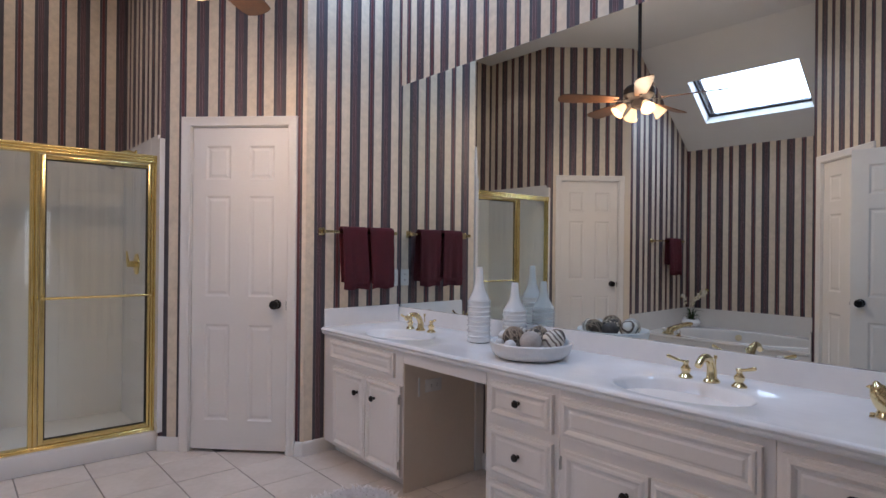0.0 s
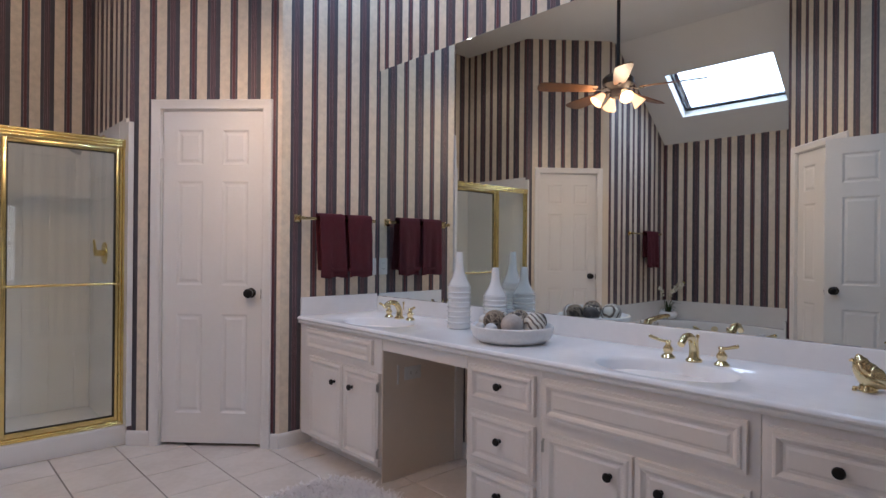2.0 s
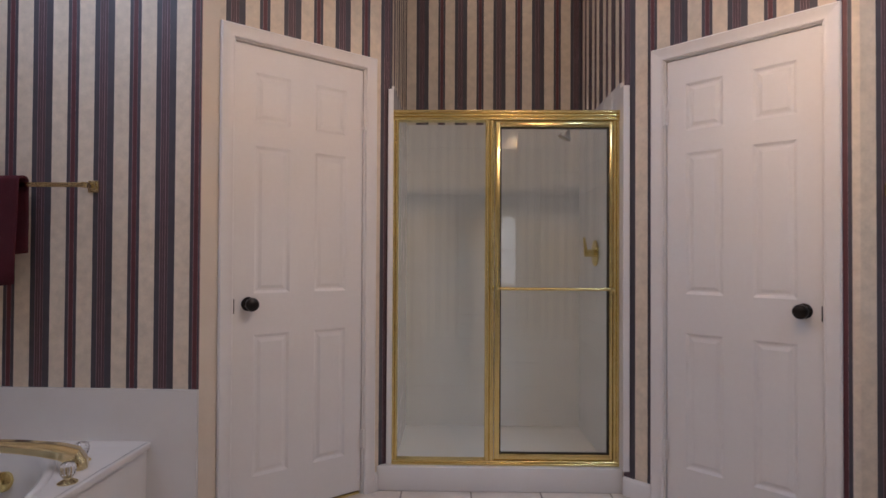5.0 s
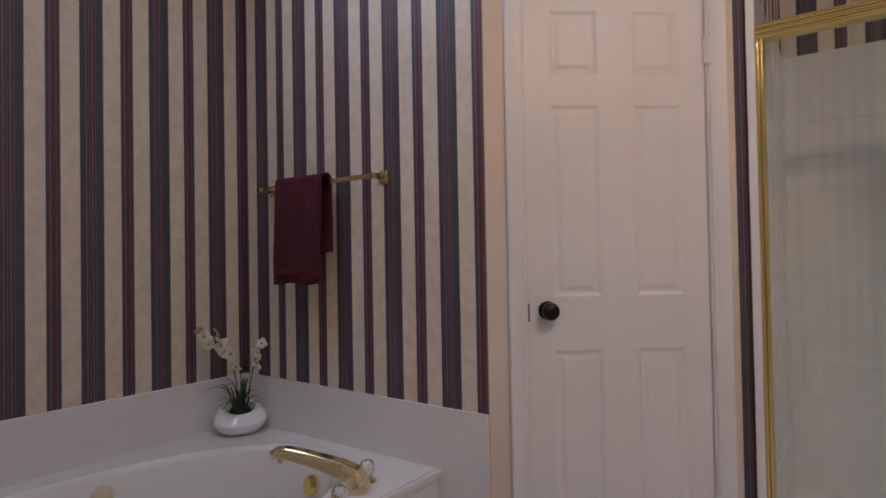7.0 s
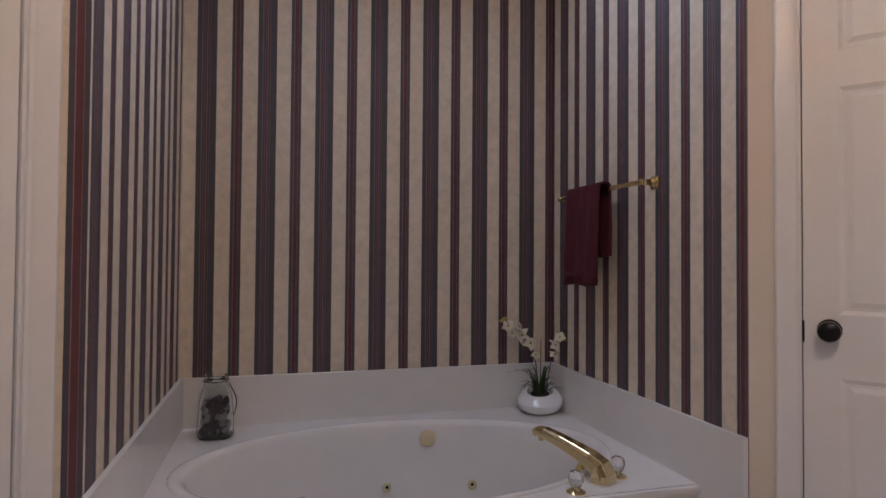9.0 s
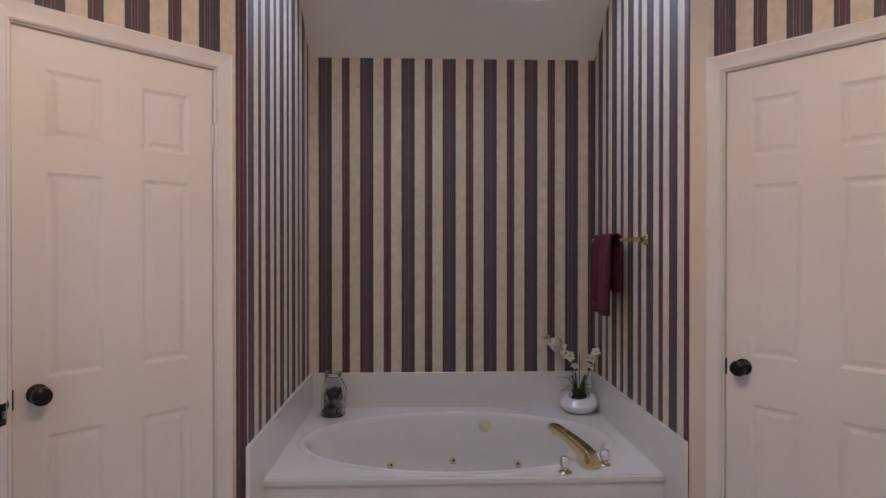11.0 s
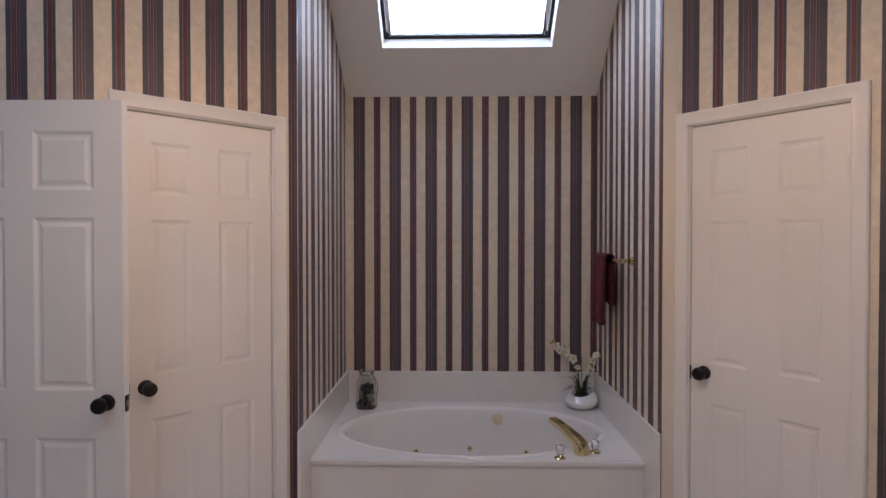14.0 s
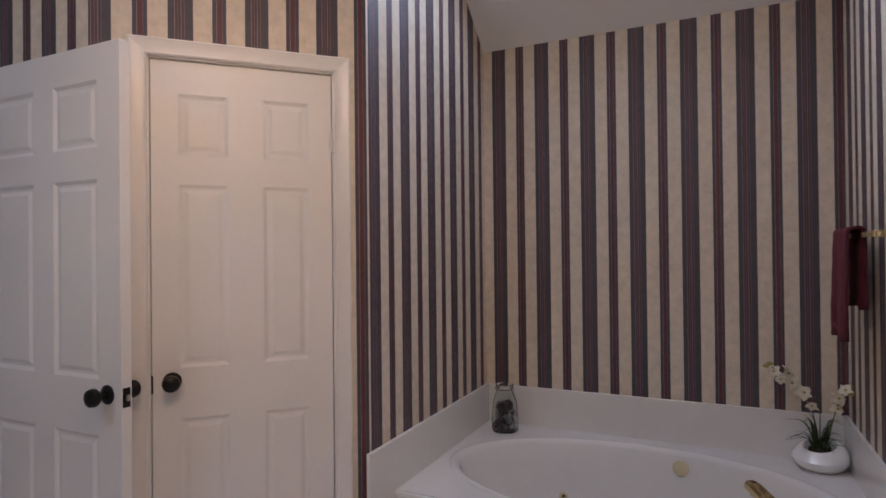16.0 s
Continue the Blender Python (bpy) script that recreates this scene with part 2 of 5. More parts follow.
POTPOURRI = [worn("twig_ball_a", (0.16, 0.12, 0.09), (0.06, 0.045, 0.033), 0.8, 0, 40, 140, 1.0), striped_ball(),
             worn("string_ball", (0.52, 0.47, 0.43), (0.36, 0.31, 0.28), 0.75, 0, 30, 160, 1.0), worn("white_ball", (0.74, 0.72, 0.70), (0.60, 0.57, 0.55), 0.7, 0, 20, 120, 0.9),
             worn("dark_ball", (0.12, 0.095, 0.085), (0.05, 0.04, 0.036), 0.5, 0, 30, 120, 1.0), sliced_ball()]
PEBBLE = [worn("grey_shell", (0.55, 0.52, 0.50), (0.22, 0.18, 0.19), 0.6, 0, 30, 100, 0.5), worn("plum_shell", (0.10, 0.06, 0.065), (0.05, 0.03, 0.035), 0.5, 0, 30, 100, 0.5)]


# ---- building helpers ----
def finish(ob, mat, smooth):
    ob.data.materials.append(mat)
    if smooth:
        for p in ob.data.polygons:
            p.use_smooth = True
        ob.data.set_sharp_from_angle(angle=radians(38))


def part(name, bm, mat, parent=None, label="", smooth=True):
    """Links a bmesh as one mesh object under a thing or a part."""
    bmesh.ops.recalc_face_normals(bm, faces=bm.faces[:])
    me = bpy.data.meshes.new(name)
    bm.to_mesh(me)
    bm.free()
    ob = new(name, me)
    finish(ob, mat, smooth)
    if parent is not None:
        ob.parent = parent
    if label:
        ob["label"] = label
    return ob


def thing(name, m, label, category, kind="", group=""):
    root = new(name)
    root.empty_display_size = 0.05
    root.matrix_basis = m
    return tagged(root, label, category, group, kind)


def box(x0, x1, y0, y1, z0, z1, bevel=0.0, bm=None, m=None):
    bm = bm or bmesh.new()
    t = Matrix.Translation(((x0 + x1) / 2, (y0 + y1) / 2, (z0 + z1) / 2)) @ Matrix.Diagonal((x1 - x0, y1 - y0, z1 - z0, 1))
    got = bmesh.ops.create_cube(bm, size=1, matrix=t)
    if bevel:
        edges = list({e for v in got["verts"] for e in v.link_edges})
        got = bmesh.ops.bevel(bm, geom=edges, offset=bevel, segments=2, affect="EDGES", profile=0.5)
    if m is not None:
        bmesh.ops.transform(bm, matrix=m, verts=got["verts"])
    return bm


def lathe(profile, seg=32, bm=None, m=None, sx=1.0, sy=1.0, closed=False):
    """Turns a profile of (radius, z) round the z axis."""
    bm = bm or bmesh.new()
    rows = []
    for r, z in profile:
        if r < 1e-6:
            rows.append([bm.verts.new((0, 0, z))])
        else:
            rows.append([bm.verts.new((r * sx * math.cos(2 * math.pi * i / seg), r * sy * math.sin(2 * math.pi * i / seg), z)) for i in range(seg)])
    pairs = list(zip(rows, rows[1:])) + ([(rows[-1], rows[0])] if closed else [])
    for a, b in pairs:
        for i in range(seg):
            j = (i + 1) % seg
            if len(a) == 1 and len(b) > 1:
                bm.faces.new((a[0], b[j], b[i]))
            elif len(b) == 1 and len(a) > 1:
                bm.faces.new((a[i], a[j], b[0]))
            elif len(a) > 1:
                bm.faces.new((a[i], a[j], b[j], b[i]))
    if m is not None:
        bmesh.ops.transform(bm, matrix=m, verts=[v for r in rows for v in r])
    return bm


def smooth_path(points, n):
    """A Catmull-Rom curve through the points."""
    pts = [Vector(p) for p in points]
    pts = [pts[0] * 2 - pts[1]] + pts + [pts[-1] * 2 - pts[-2]]
    out = []
    for i in range(1, len(pts) - 2):
        p0, p1, p2, p3 = pts[i - 1:i + 3]
        for k in range(n):
            t = k / n
            out.append(0.5 * (2 * p1 + (p2 - p0) * t + (2 * p0 - 5 * p1 + 4 * p2 - p3) * t * t + (3 * p1 - p0 - 3 * p2 + p3) * t ** 3))
    out.append(pts[-2])
    return out


def tube(points, radii, seg=10, n=5, bm=None, flat=1.0):
    """A tapered round bar along a curve."""
    bm = bm or bmesh.new()
    path = smooth_path(points, n) if n > 1 else [Vector(p) for p in points]
    radii = list(radii) if isinstance(radii, (list, tuple)) else [radii, radii]
    rings, side = [], None
    for i, p in enumerate(path):
        d = (path[min(i + 1, len(path) - 1)] - path[max(i - 1, 0)]).normalized()
        if side is None:
            side = d.orthogonal().normalized() if abs(d.z) > 0.95 else d.cross(Vector((0, 0, 1))).normalized()
        side = (side - d * side.dot(d)).normalized()
        up = side.cross(d)
        f = i / (len(path) - 1) * (len(radii) - 1)
        k = min(int(f), len(radii) - 2)
        r = radii[k] + (radii[k + 1] - radii[k]) * (f - k)
        rings.append([bm.verts.new(p + r * (math.cos(a) * side + flat * math.sin(a) * up)) for a in [2 * math.pi * j / seg for j in range(seg)]])
    for a, b in zip(rings, rings[1:]):
        for i in range(seg):
            bm.faces.new((a[i], a[(i + 1) % seg], b[(i + 1) % seg], b[i]))
    bm.faces.new(rings[0][::-1])
    bm.faces.new(rings[-1])
    return bm


def sphere(c, r, bm=None, seg=16, sx=1, sy=1, sz=1):
    bm = bm or bmesh.new()
    bmesh.ops.create_uvsphere(bm, u_segments=seg, v_segments=seg // 2 + 2, radius=r, matrix=Matrix.Translation(c) @ Matrix.Diagonal((sx, sy, sz, 1)))
    return bm


def panelled(xs, zs, fields, thick, rings, back=True, bm=None):
    """A slab in the xz plane whose front looks to -y; grid cells named in fields carry a moulded panel. rings: (inset, depth)."""
    bm = bm or bmesh.new()
    weld = {}

    def v(x, y, z):
        k = (round(x, 5), round(y, 5), round(z, 5))
        if k not in weld:
            weld[k] = bm.verts.new((x, y, z))
        return weld[k]

    for i, (xa, xb) in enumerate(zip(xs, xs[1:])):
        for j, (za, zb) in enumerate(zip(zs, zs[1:])):
            if (i, j) not in fields:
                bm.faces.new((v(xa, 0, za), v(xb, 0, za), v(xb, 0, zb), v(xa, 0, zb)))
                continue
            last = [v(xa, 0, za), v(xb, 0, za), v(xb, 0, zb), v(xa, 0, zb)]
            for inset, depth in rings:
                ring = [v(xa + inset, depth, za + inset), v(xb - inset, depth, za + inset), v(xb - inset, depth, zb - inset), v(xa + inset, depth, zb - inset)]
                for k in range(4):
                    bm.faces.new((last[k], last[(k + 1) % 4], ring[(k + 1) % 4], ring[k]))
                last = ring
            bm.faces.new(last)
    x0, x1, z0, z1 = xs[0], xs[-1], zs[0], zs[-1]
    if back:
        def side(line):
            for a, b in zip(line, line[1:]):
                bm.faces.new((v(a[0], 0, a[1]), v(b[0], 0, b[1]), v(b[0], thick, b[1]), v(a[0], thick, a[1])))
        side([(x, z0) for x in xs])
        side([(x, z1) for x in xs])
        side([(x0, z) for z in zs])
        side([(x1, z) for z in zs])
        bm.faces.new([v(x, thick, z0) for x in xs] + [v(x1, thick, z) for z in zs[1:]] + [v(x, thick, z1) for x in xs[-2::-1]] + [v(x0, thick, z) for z in zs[-2:0:-1]])
    return bm


def holed_sheet(x0, x1, y0, y1, z, cx, cy, a, b, rings, seg=56):
    """A flat sheet with an oval basin sunk into it. rings: (share of the half axes, depth under the sheet)."""
    bm = bmesh.new()
    angles = sorted({2 * math.pi * i / seg for i in range(seg)} | {math.atan2(y - cy, x - cx) % (2 * math.pi) for x in (x0, x1) for y in (y0, y1)})
    outer, loops = [], [[] for _ in rings]
    for t in angles:
        c, s = math.cos(t), math.sin(t)
        k = min([((x1 if c > 0 else x0) - cx) / c if abs(c) > 1e-9 else 1e9, ((y1 if s > 0 else y0) - cy) / s if abs(s) > 1e-9 else 1e9])
        outer.append(bm.verts.new((cx + k * c, cy + k * s, z)))
        rad = a * b / math.hypot(b * c, a * s)
        for loop, (share, depth) in zip(loops, rings):
            loop.append(bm.verts.new((cx + rad * share * c, cy + rad * share * s, z - depth)))
    for p, q in zip([outer] + loops, loops):
        for i in range(len(angles)):
            j = (i + 1) % len(angles)
            bm.faces.new((p[i], p[j], q[j], q[i]))
    bm.faces.new(loops[-1])
    return bm


# ---- the shell: plan of the room, counter-clockwise, metres ----
TOP = 3.48
PLAN = [(2.47, -0.45), (2.47, 3.335), (1.745, 3.335), (1.085, 4.005), (1.085, 4.95), (-0.05, 4.95), (-0.05, 4.07), (-0.755, 3.49), (-2.02, 3.49), (-2.02, 1.76), (-0.77, 1.76), (-0.11, 1.12), (-0.11, -0.45)]
NAMES = ["wall_vanity", "wall_towel_rail", "wall_closet", "wall_shower_east", "wall_shower_back", "wall_shower_west", "wall_linen", "wall_tub_north", "wall_tub_back", "wall_tub_south", "wall_water_closet", "wall_entry", "wall_end"]
SHIFT = [0.207, 0.162, 0.117, 0.10, 0.011, 0.05, 0.016, 0.153, 0.15, 0.093, 0.142, 0.073, 0.10]
THICK = 0.115


def along(i):
    a, b = Vector(PLAN[i]), Vector(PLAN[(i + 1) % len(PLAN)])
    return a, (b - a).normalized(), (b - a).length


def wall_pose(i, s):
    """The pose on wall i, s metres from its start: x to the right as seen from the room, y into the wall."""
    a, d, _ = along(i)
    p = a + d * s
    return pose(p.x, p.y, 0, 0, 0, math.degrees(math.atan2(-d.y, -d.x)))


def build_wall(i, holes=()):
    """A papered wall with openings (from, to, height)."""
    a, d, length = along(i)
    out = Vector((d.y, -d.x))
    bm = bmesh.new()
    uv = bm.loops.layers.uv.new("along")

    def block(s0, s1, z0, z1):
        vs = {}
        for s in (s0, s1):
            for k in (0, 1):
                for z in (z0, z1):
                    p = a + d * s + out * THICK * k
                    vs[s, k, z] = bm.verts.new((p.x, p.y, z))
        quads = [[(s0, 0, z0), (s1, 0, z0), (s1, 0, z1), (s0, 0, z1)], [(s0, 1, z0), (s0, 1, z1), (s1, 1, z1), (s1, 1, z0)], [(s0, 0, z1), (s1, 0, z1), (s1, 1, z1), (s0, 1, z1)],
                 [(s0, 0, z0), (s0, 1, z0), (s1, 1, z0), (s1, 0, z0)], [(s0, 0, z0), (s0, 0, z1), (s0, 1, z1), (s0, 1, z0)], [(s1, 0, z0), (s1, 1, z0), (s1, 1, z1), (s1, 0, z1)]]
        for q in quads:
            f = bm.faces.new([vs[k] for k in q])
            for loop, (s, k, z) in zip(f.loops, q):
                loop[uv].uv = (s + SHIFT[i], z)

    at = 0.0
    for h0, h1, height in holes:
        block(at, h0, 0, TOP)
        block(h0, h1, height, TOP)
        at = h1
    block(at, length, 0, TOP)
    ob = part(NAMES[i], bm, PAPER, smooth=False)
    return tagged(ob, "wall papered in cream, navy and burgundy stripes", "wall", kind="structure")


def center_s(i, x, y):
    a, d, _ = along(i)
    return (Vector((x, y)) - a).dot(d)


D1, D2, D3 = center_s(2, 1.447, 3.640), center_s(6, -0.408, 3.775), center_s(10, -0.455, 1.455)
HALF = 0.322
HOLES = {2: [(D1 - HALF, D1 + HALF, 2.045)], 6: [(D2 - HALF, D2 + HALF, 2.045)], 10: [(D3 - HALF, D3 + HALF, 2.045)], 11: [(0.57, 1.35, 2.045)], 12: [(0.45, 1.25, 2.045)]}
for i in range(len(PLAN)):
    build_wall(i, HOLES.get(i, ()))

# floor slab under the tiles
floor = tagged(part("floor", box(-2.2, 2.6, -0.6, 5.1, -0.08, -0.004), GROUT, smooth=False), "beige ceramic tile floor with grey grout", "floor", kind="structure")

# flat ceiling, sloped ceiling with the skylight's shaft
tagged(part("ceiling", box(-0.885, 2.62, -0.6, 5.1, TOP, TOP + 0.1), CEIL, smooth=False), "flat white painted ceiling", "ceiling", kind="structure")
SKY_X0, SKY_X1, SKY_Y0, SKY_Y1 = -1.735, -1.285, 2.05, 3.135


def sloped_ceiling():
    bm = bmesh.new()
    xs, ys = [-2.16, SKY_X0, SKY_X1, -0.88], [1.60, SKY_Y0, SKY_Y1, 3.65]
    up = Vector((-math.sin(SLOPE), 0, math.cos(SLOPE))) * 0.15
    low = [[bm.verts.new((x, y, slope_z(x))) for y in ys] for x in xs]
    high = [[bm.verts.new(Vector((x, y, slope_z(x))) + up) for y in ys] for x in xs]
    for i in range(3):
        for j in range(3):
            if (i, j) != (1, 1):
                for g in (low, high):
                    bm.faces.new((g[i][j], g[i + 1][j], g[i + 1][j + 1], g[i][j + 1]))
    hole = [(1, 1), (2, 1), (2, 2), (1, 2)]
    rim = [(0, 0), (3, 0), (3, 3), (0, 3)]
    for loop in (hole, rim):
        for (a, b), (c, e) in zip(loop, loop[1:] + loop[:1]):
            bm.faces.new((low[a][b], low[c][e], high[c][e], high[a][b]))
    return part("ceiling_slope", bm, CEIL, smooth=False)


tagged(sloped_ceiling(), "sloped white ceiling over the bathtub", "ceiling", kind="structure")


def skylight():
    m = pose((SKY_X0 + SKY_X1) / 2, (SKY_Y0 + SKY_Y1) / 2, slope_z((SKY_X0 + SKY_X1) / 2), 0, -math.degrees(SLOPE), 0)
    root = thing("window_1", m, "roof skylight with a dark frame and bright pane", "skylight", "structure")
    hx, hy = (SKY_X1 - SKY_X0) / 2 / math.cos(SLOPE), (SKY_Y1 - SKY_Y0) / 2
    w = 0.022
    for x0, x1, y0, y1 in [(-hx, hx, -hy, -hy + w), (-hx, hx, hy - w, hy), (-hx, -hx + w, -hy + w, hy - w), (hx - w, hx, -hy + w, hy - w)]:
        part("window_frame", box(x0, x1, y0, y1, 0.105, 0.145, 0.002), BLACK_METAL, root, "dark metal frame")
    pane = part("pane", box(-hx + w, hx - w, -hy + w, hy - w, 0.122, 0.128), SKY_GLASS, root, "clear bright glass", smooth=False)
    pane.visible_shadow = False
    for y in (-hy + 0.03, hy - 0.03):
        part("latch", box(-hx + 0.02, -hx + 0.05, y - 0.012, y + 0.012, 0.09, 0.108, 0.003), BLACK_METAL, root)


skylight()


# ---- doors, casings, baseboards ----
def knob_set(root, x, y, sign=-1, z=0.932):
    """A round dark knob on its rose; sign -1 stands to the room, 1 to the back."""
    turn = Matrix.Translation((x, y, z)) @ pose(0, 0, 0, 90 if sign < 0 else -90, 0, 0)
    prof = [(0.0, 0.0), (0.030, 0.0), (0.030, 0.004), (0.024, 0.010), (0.011, 0.012), (0.010, 0.026), (0.018, 0.031), (0.027, 0.040), (0.029, 0.050), (0.026, 0.060), (0.017, 0.066), (0.0, 0.068)]
    part("door_handle", lathe(prof, 28, m=turn), BLACK_METAL, root, "dark bronze door knob")


def hinge(root, x, z):
    hinge_bm = lathe([(0, 0), (0.0065, 0), (0.0065, 0.09), (0, 0.09)], 10, m=Matrix.Translation((x, -0.006, z)))
    for k in range(1, 5):
        lathe([(0.0065, 0.0), (0.0072, 0.001), (0.0065, 0.002)], 10, hinge_bm, Matrix.Translation((x, -0.006, z + 0.018 * k)))
    box(x - 0.014, x + 0.014, -0.002, 0.001, z + 0.003, z + 0.087, 0, hinge_bm)
    part("hinge", hinge_bm, PAINT, root, "painted hinge")


DOOR_RINGS = [(0.007, 0.004), (0.012, 0.007), (0.020, 0.007), (0.034, 0.0022)]


def six_panel(width, stile, mid, height=2.018):
    pw = (width - 2 * stile - mid) / 2
    h = width / 2
    xs = [-h, -h + stile, -h + stile + pw, h - stile - pw, h - stile, h]
    zs = [0.019, 0.20, 0.80, 0.975, 1.605, 1.705, 1.918, 0.012 + height]
    return xs, zs, {(i, j) for i in (1, 3) for j in (1, 3, 5)}


def closet_door(name, wall, s, knob_side, label):
    root = thing(name, wall_pose(wall, s), label, "door", "structure")
    xs, zs, fields = six_panel(0.61, 0.085, 0.118)
    leaf = part("leaf", panelled(xs, zs, fields, 0.035, DOOR_RINGS), DOOR_PAINT, root, smooth=False)
    leaf.location.y = 0.011
    knob_set(root, knob_side * 0.243, 0.011)
    part("latch_plate", box(knob_side * 0.306 - 0.004, knob_side * 0.306 + 0.004, 0.007, 0.017, 0.895, 0.955, 0.001), BLACK_METAL, root)
    for z in (0.22, 1.74):
        hinge(root, -knob_side * 0.310, z)


def casing(name, wall, s, gold_sill=False):
    """Jamb and moulded casing round a door opening."""
    root = thing(name, wall_pose(wall, s), "white painted moulded door casing", "door casing", "structure")
    inner = 0.314
    prof = [(0.0, 0.0), (0.0, -0.010), (0.006, -0.014), (0.016, -0.012), (0.030, -0.014), (0.044, -0.017), (0.052, -0.019), (0.058, -0.014), (0.058, 0.0)]
    for sgn in (-1, 1):
        bm = bmesh.new()
        lo = [bm.verts.new((sgn * (inner + o), y, 0.0)) for o, y in prof]
        hi = [bm.verts.new((sgn * (inner + o), y, 2.039 + o)) for o, y in prof]
        for k in range(len(prof) - 1):
            bm.faces.new((lo[k], lo[k + 1], hi[k + 1], hi[k]))
        part("casing_leg", bm, PAINT, root)
        part("jamb", box(min(sgn * 0.308, sgn * 0.321), max(sgn * 0.308, sgn * 0.321), 0.001, 0.112, 0.0, 2.0335), PAINT, root, smooth=False)
    bm = bmesh.new()
    le = [bm.verts.new((-inner - o, y, 2.039 + o)) for o, y in prof]
    ri = [bm.verts.new((inner + o, y, 2.039 + o)) for o, y in prof]
    for k in range(len(prof) - 1):
        bm.faces.new((le[k], le[k + 1], ri[k + 1], ri[k]))
    part("casing_head", bm, PAINT, root)
    part("jamb_head", box(-0.3205, 0.3205, 0.001, 0.112, 2.034, 2.0445), PAINT, root, smooth=False)
    # black sheet that stands in for the unlit space behind the leaf
    part("black_backing", box(-0.32, 0.32, 0.0605, 0.0705, 0.0, 2.033), PAINTED_DARK, root, smooth=False)
    if gold_sill:
        part("threshold_strip", box(-0.305, 0.305, 0.014, 0.032, 0.0, 0.011, 0.003), BRASS, root, "thin brass-coloured carpet strip")


closet_door("door_1", 2, D1, 1, "closed white six-panel closet door with dark knob")
closet_door("door_2", 6, D2, -1, "closed white six-panel linen door with dark knob")
closet_door("door_3", 10, D3, -1, "closed white six-panel door beside the bathtub")
casing("trim_1", 2, D1)
casing("trim_2", 6, D2, True)
casing("trim_3", 10, D3)


def entry_door():
    root = thing("door_4", pose(-0.072, 0.934, 0, 0, 0, 90.4), "open white six-panel entry door standing against the wall", "door", "structure")
    xs, zs, fields = six_panel(0.76, 0.105, 0.105)
    bm = panelled(xs, zs, fields, 0.035, DOOR_RINGS)
    back = panelled(xs, zs, fields, 0.035, DOOR_RINGS, False)
    bmesh.ops.transform(back, matrix=pose(0, 0.0352, 0, 0, 0, 180), verts=back.verts[:])
    part("leaf", bm, DOOR_PAINT, root, smooth=False)
    part("leaf_back", back, DOOR_PAINT, root, smooth=False)
    knob_set(root, 0.318, 0.0, -1)
    knob_set(root, 0.318, 0.0352, 1)
    plate = part("latch_plate", box(0.3795, 0.382, 0.005, 0.030, 0.895, 0.955, 0.0008), BLACK_METAL, root)
    part("latch_bolt", box(0.381, 0.391, 0.012, 0.023, 0.915, 0.935, 0.003), STEEL, plate, "steel latch bolt")
    for z in (0.2, 1.0, 1.76):
        hinge(root, -0.384, z)


entry_door()


def entry_opening():
    """Jambs of the open doorway and the plain hall behind it."""
    root = thing("trim_4", wall_pose(11, 0.96), "white painted doorway jambs of the entry", "door casing", "structure")
    for sgn in (-1, 1):
        part("jamb", box(min(sgn * 0.377, sgn * 0.3895), max(sgn * 0.377, sgn * 0.3895), 0.001, 0.114, 0, 2.032), PAINT, root, smooth=False)
    part("jamb_head", box(-0.3895, 0.3895, 0.001, 0.114, 2.033, 2.0445), PAINT, root, smooth=False)
    hall = box(-1.30, -1.20, -0.60, 0.75, 0, 2.5)
    box(-1.20, -0.23, 0.65, 0.75, 0, 2.5, 0, hall)
    box(-1.20, -0.23, -0.60, -0.50, 0, 2.5, 0, hall)
    box(-1.30, -0.23, -0.60, 0.75, 2.5, 2.6, 0, hall)
    tagged(part("wall_hall", hall, CEIL, smooth=False), "plain pale hall walls behind the entry doorway", "wall", kind="structure")


entry_opening()


def baseboard(i, s0, s1):
    bm = bmesh.new()
    prof = [(0, 0), (-0.013, 0), (-0.013, 0.072), (-0.010, 0.082), (-0.004, 0.088), (0, 0.088)]
    a = [bm.verts.new((-s0, y, z)) for y, z in prof]
    b = [bm.verts.new((-s1, y, z)) for y, z in prof]
    for k in range(len(prof) - 1):
        bm.faces.new((a[k], a[k + 1], b[k + 1], b[k]))
    bm.faces.new(a)
    bm.faces.new(b[::-1])
    ob = part("baseboard", bm, PAINT)
    ob.matrix_basis = wall_pose(i, 0)
    tagged(ob, "white painted wooden baseboard", "baseboard", kind="structure")


for i, s0, s1 in [(0, 2.34, 2.945), (1, 0.50, 0.738), (2, 0.0, D1 - 0.373), (2, D1 + 0.373, 0.94), (6, 0.0, D2 - 0.373), (6, D2 + 0.373, 0.90), (10, D3 + 0.373, 0.91), (11, 0.0, 0.56), (12, 0.0, 0.44), (12, 1.26, 2.0)]:
    baseboard(i, s0, s1)


def paper_edge(i, s0, s1, z0, z1):
    """Plain cream selvage of the paper beside a casing."""
    bm = box(-s1, -s0, -0.0012, 0.0, z0, z1)
    ob = part("paper_border", bm, CREAM_EDGE, smooth=False)
    ob.matrix_basis = wall_pose(i, 0)
    tagged(ob, "plain cream wallpaper strip beside the casing", "wallpaper strip", kind="structure")


paper_edge(6, D2 + 0.373, 0.905, 0.089, 3.478)
paper_edge(10, 0.068, D3 - 0.373, 0.0, 3.478)


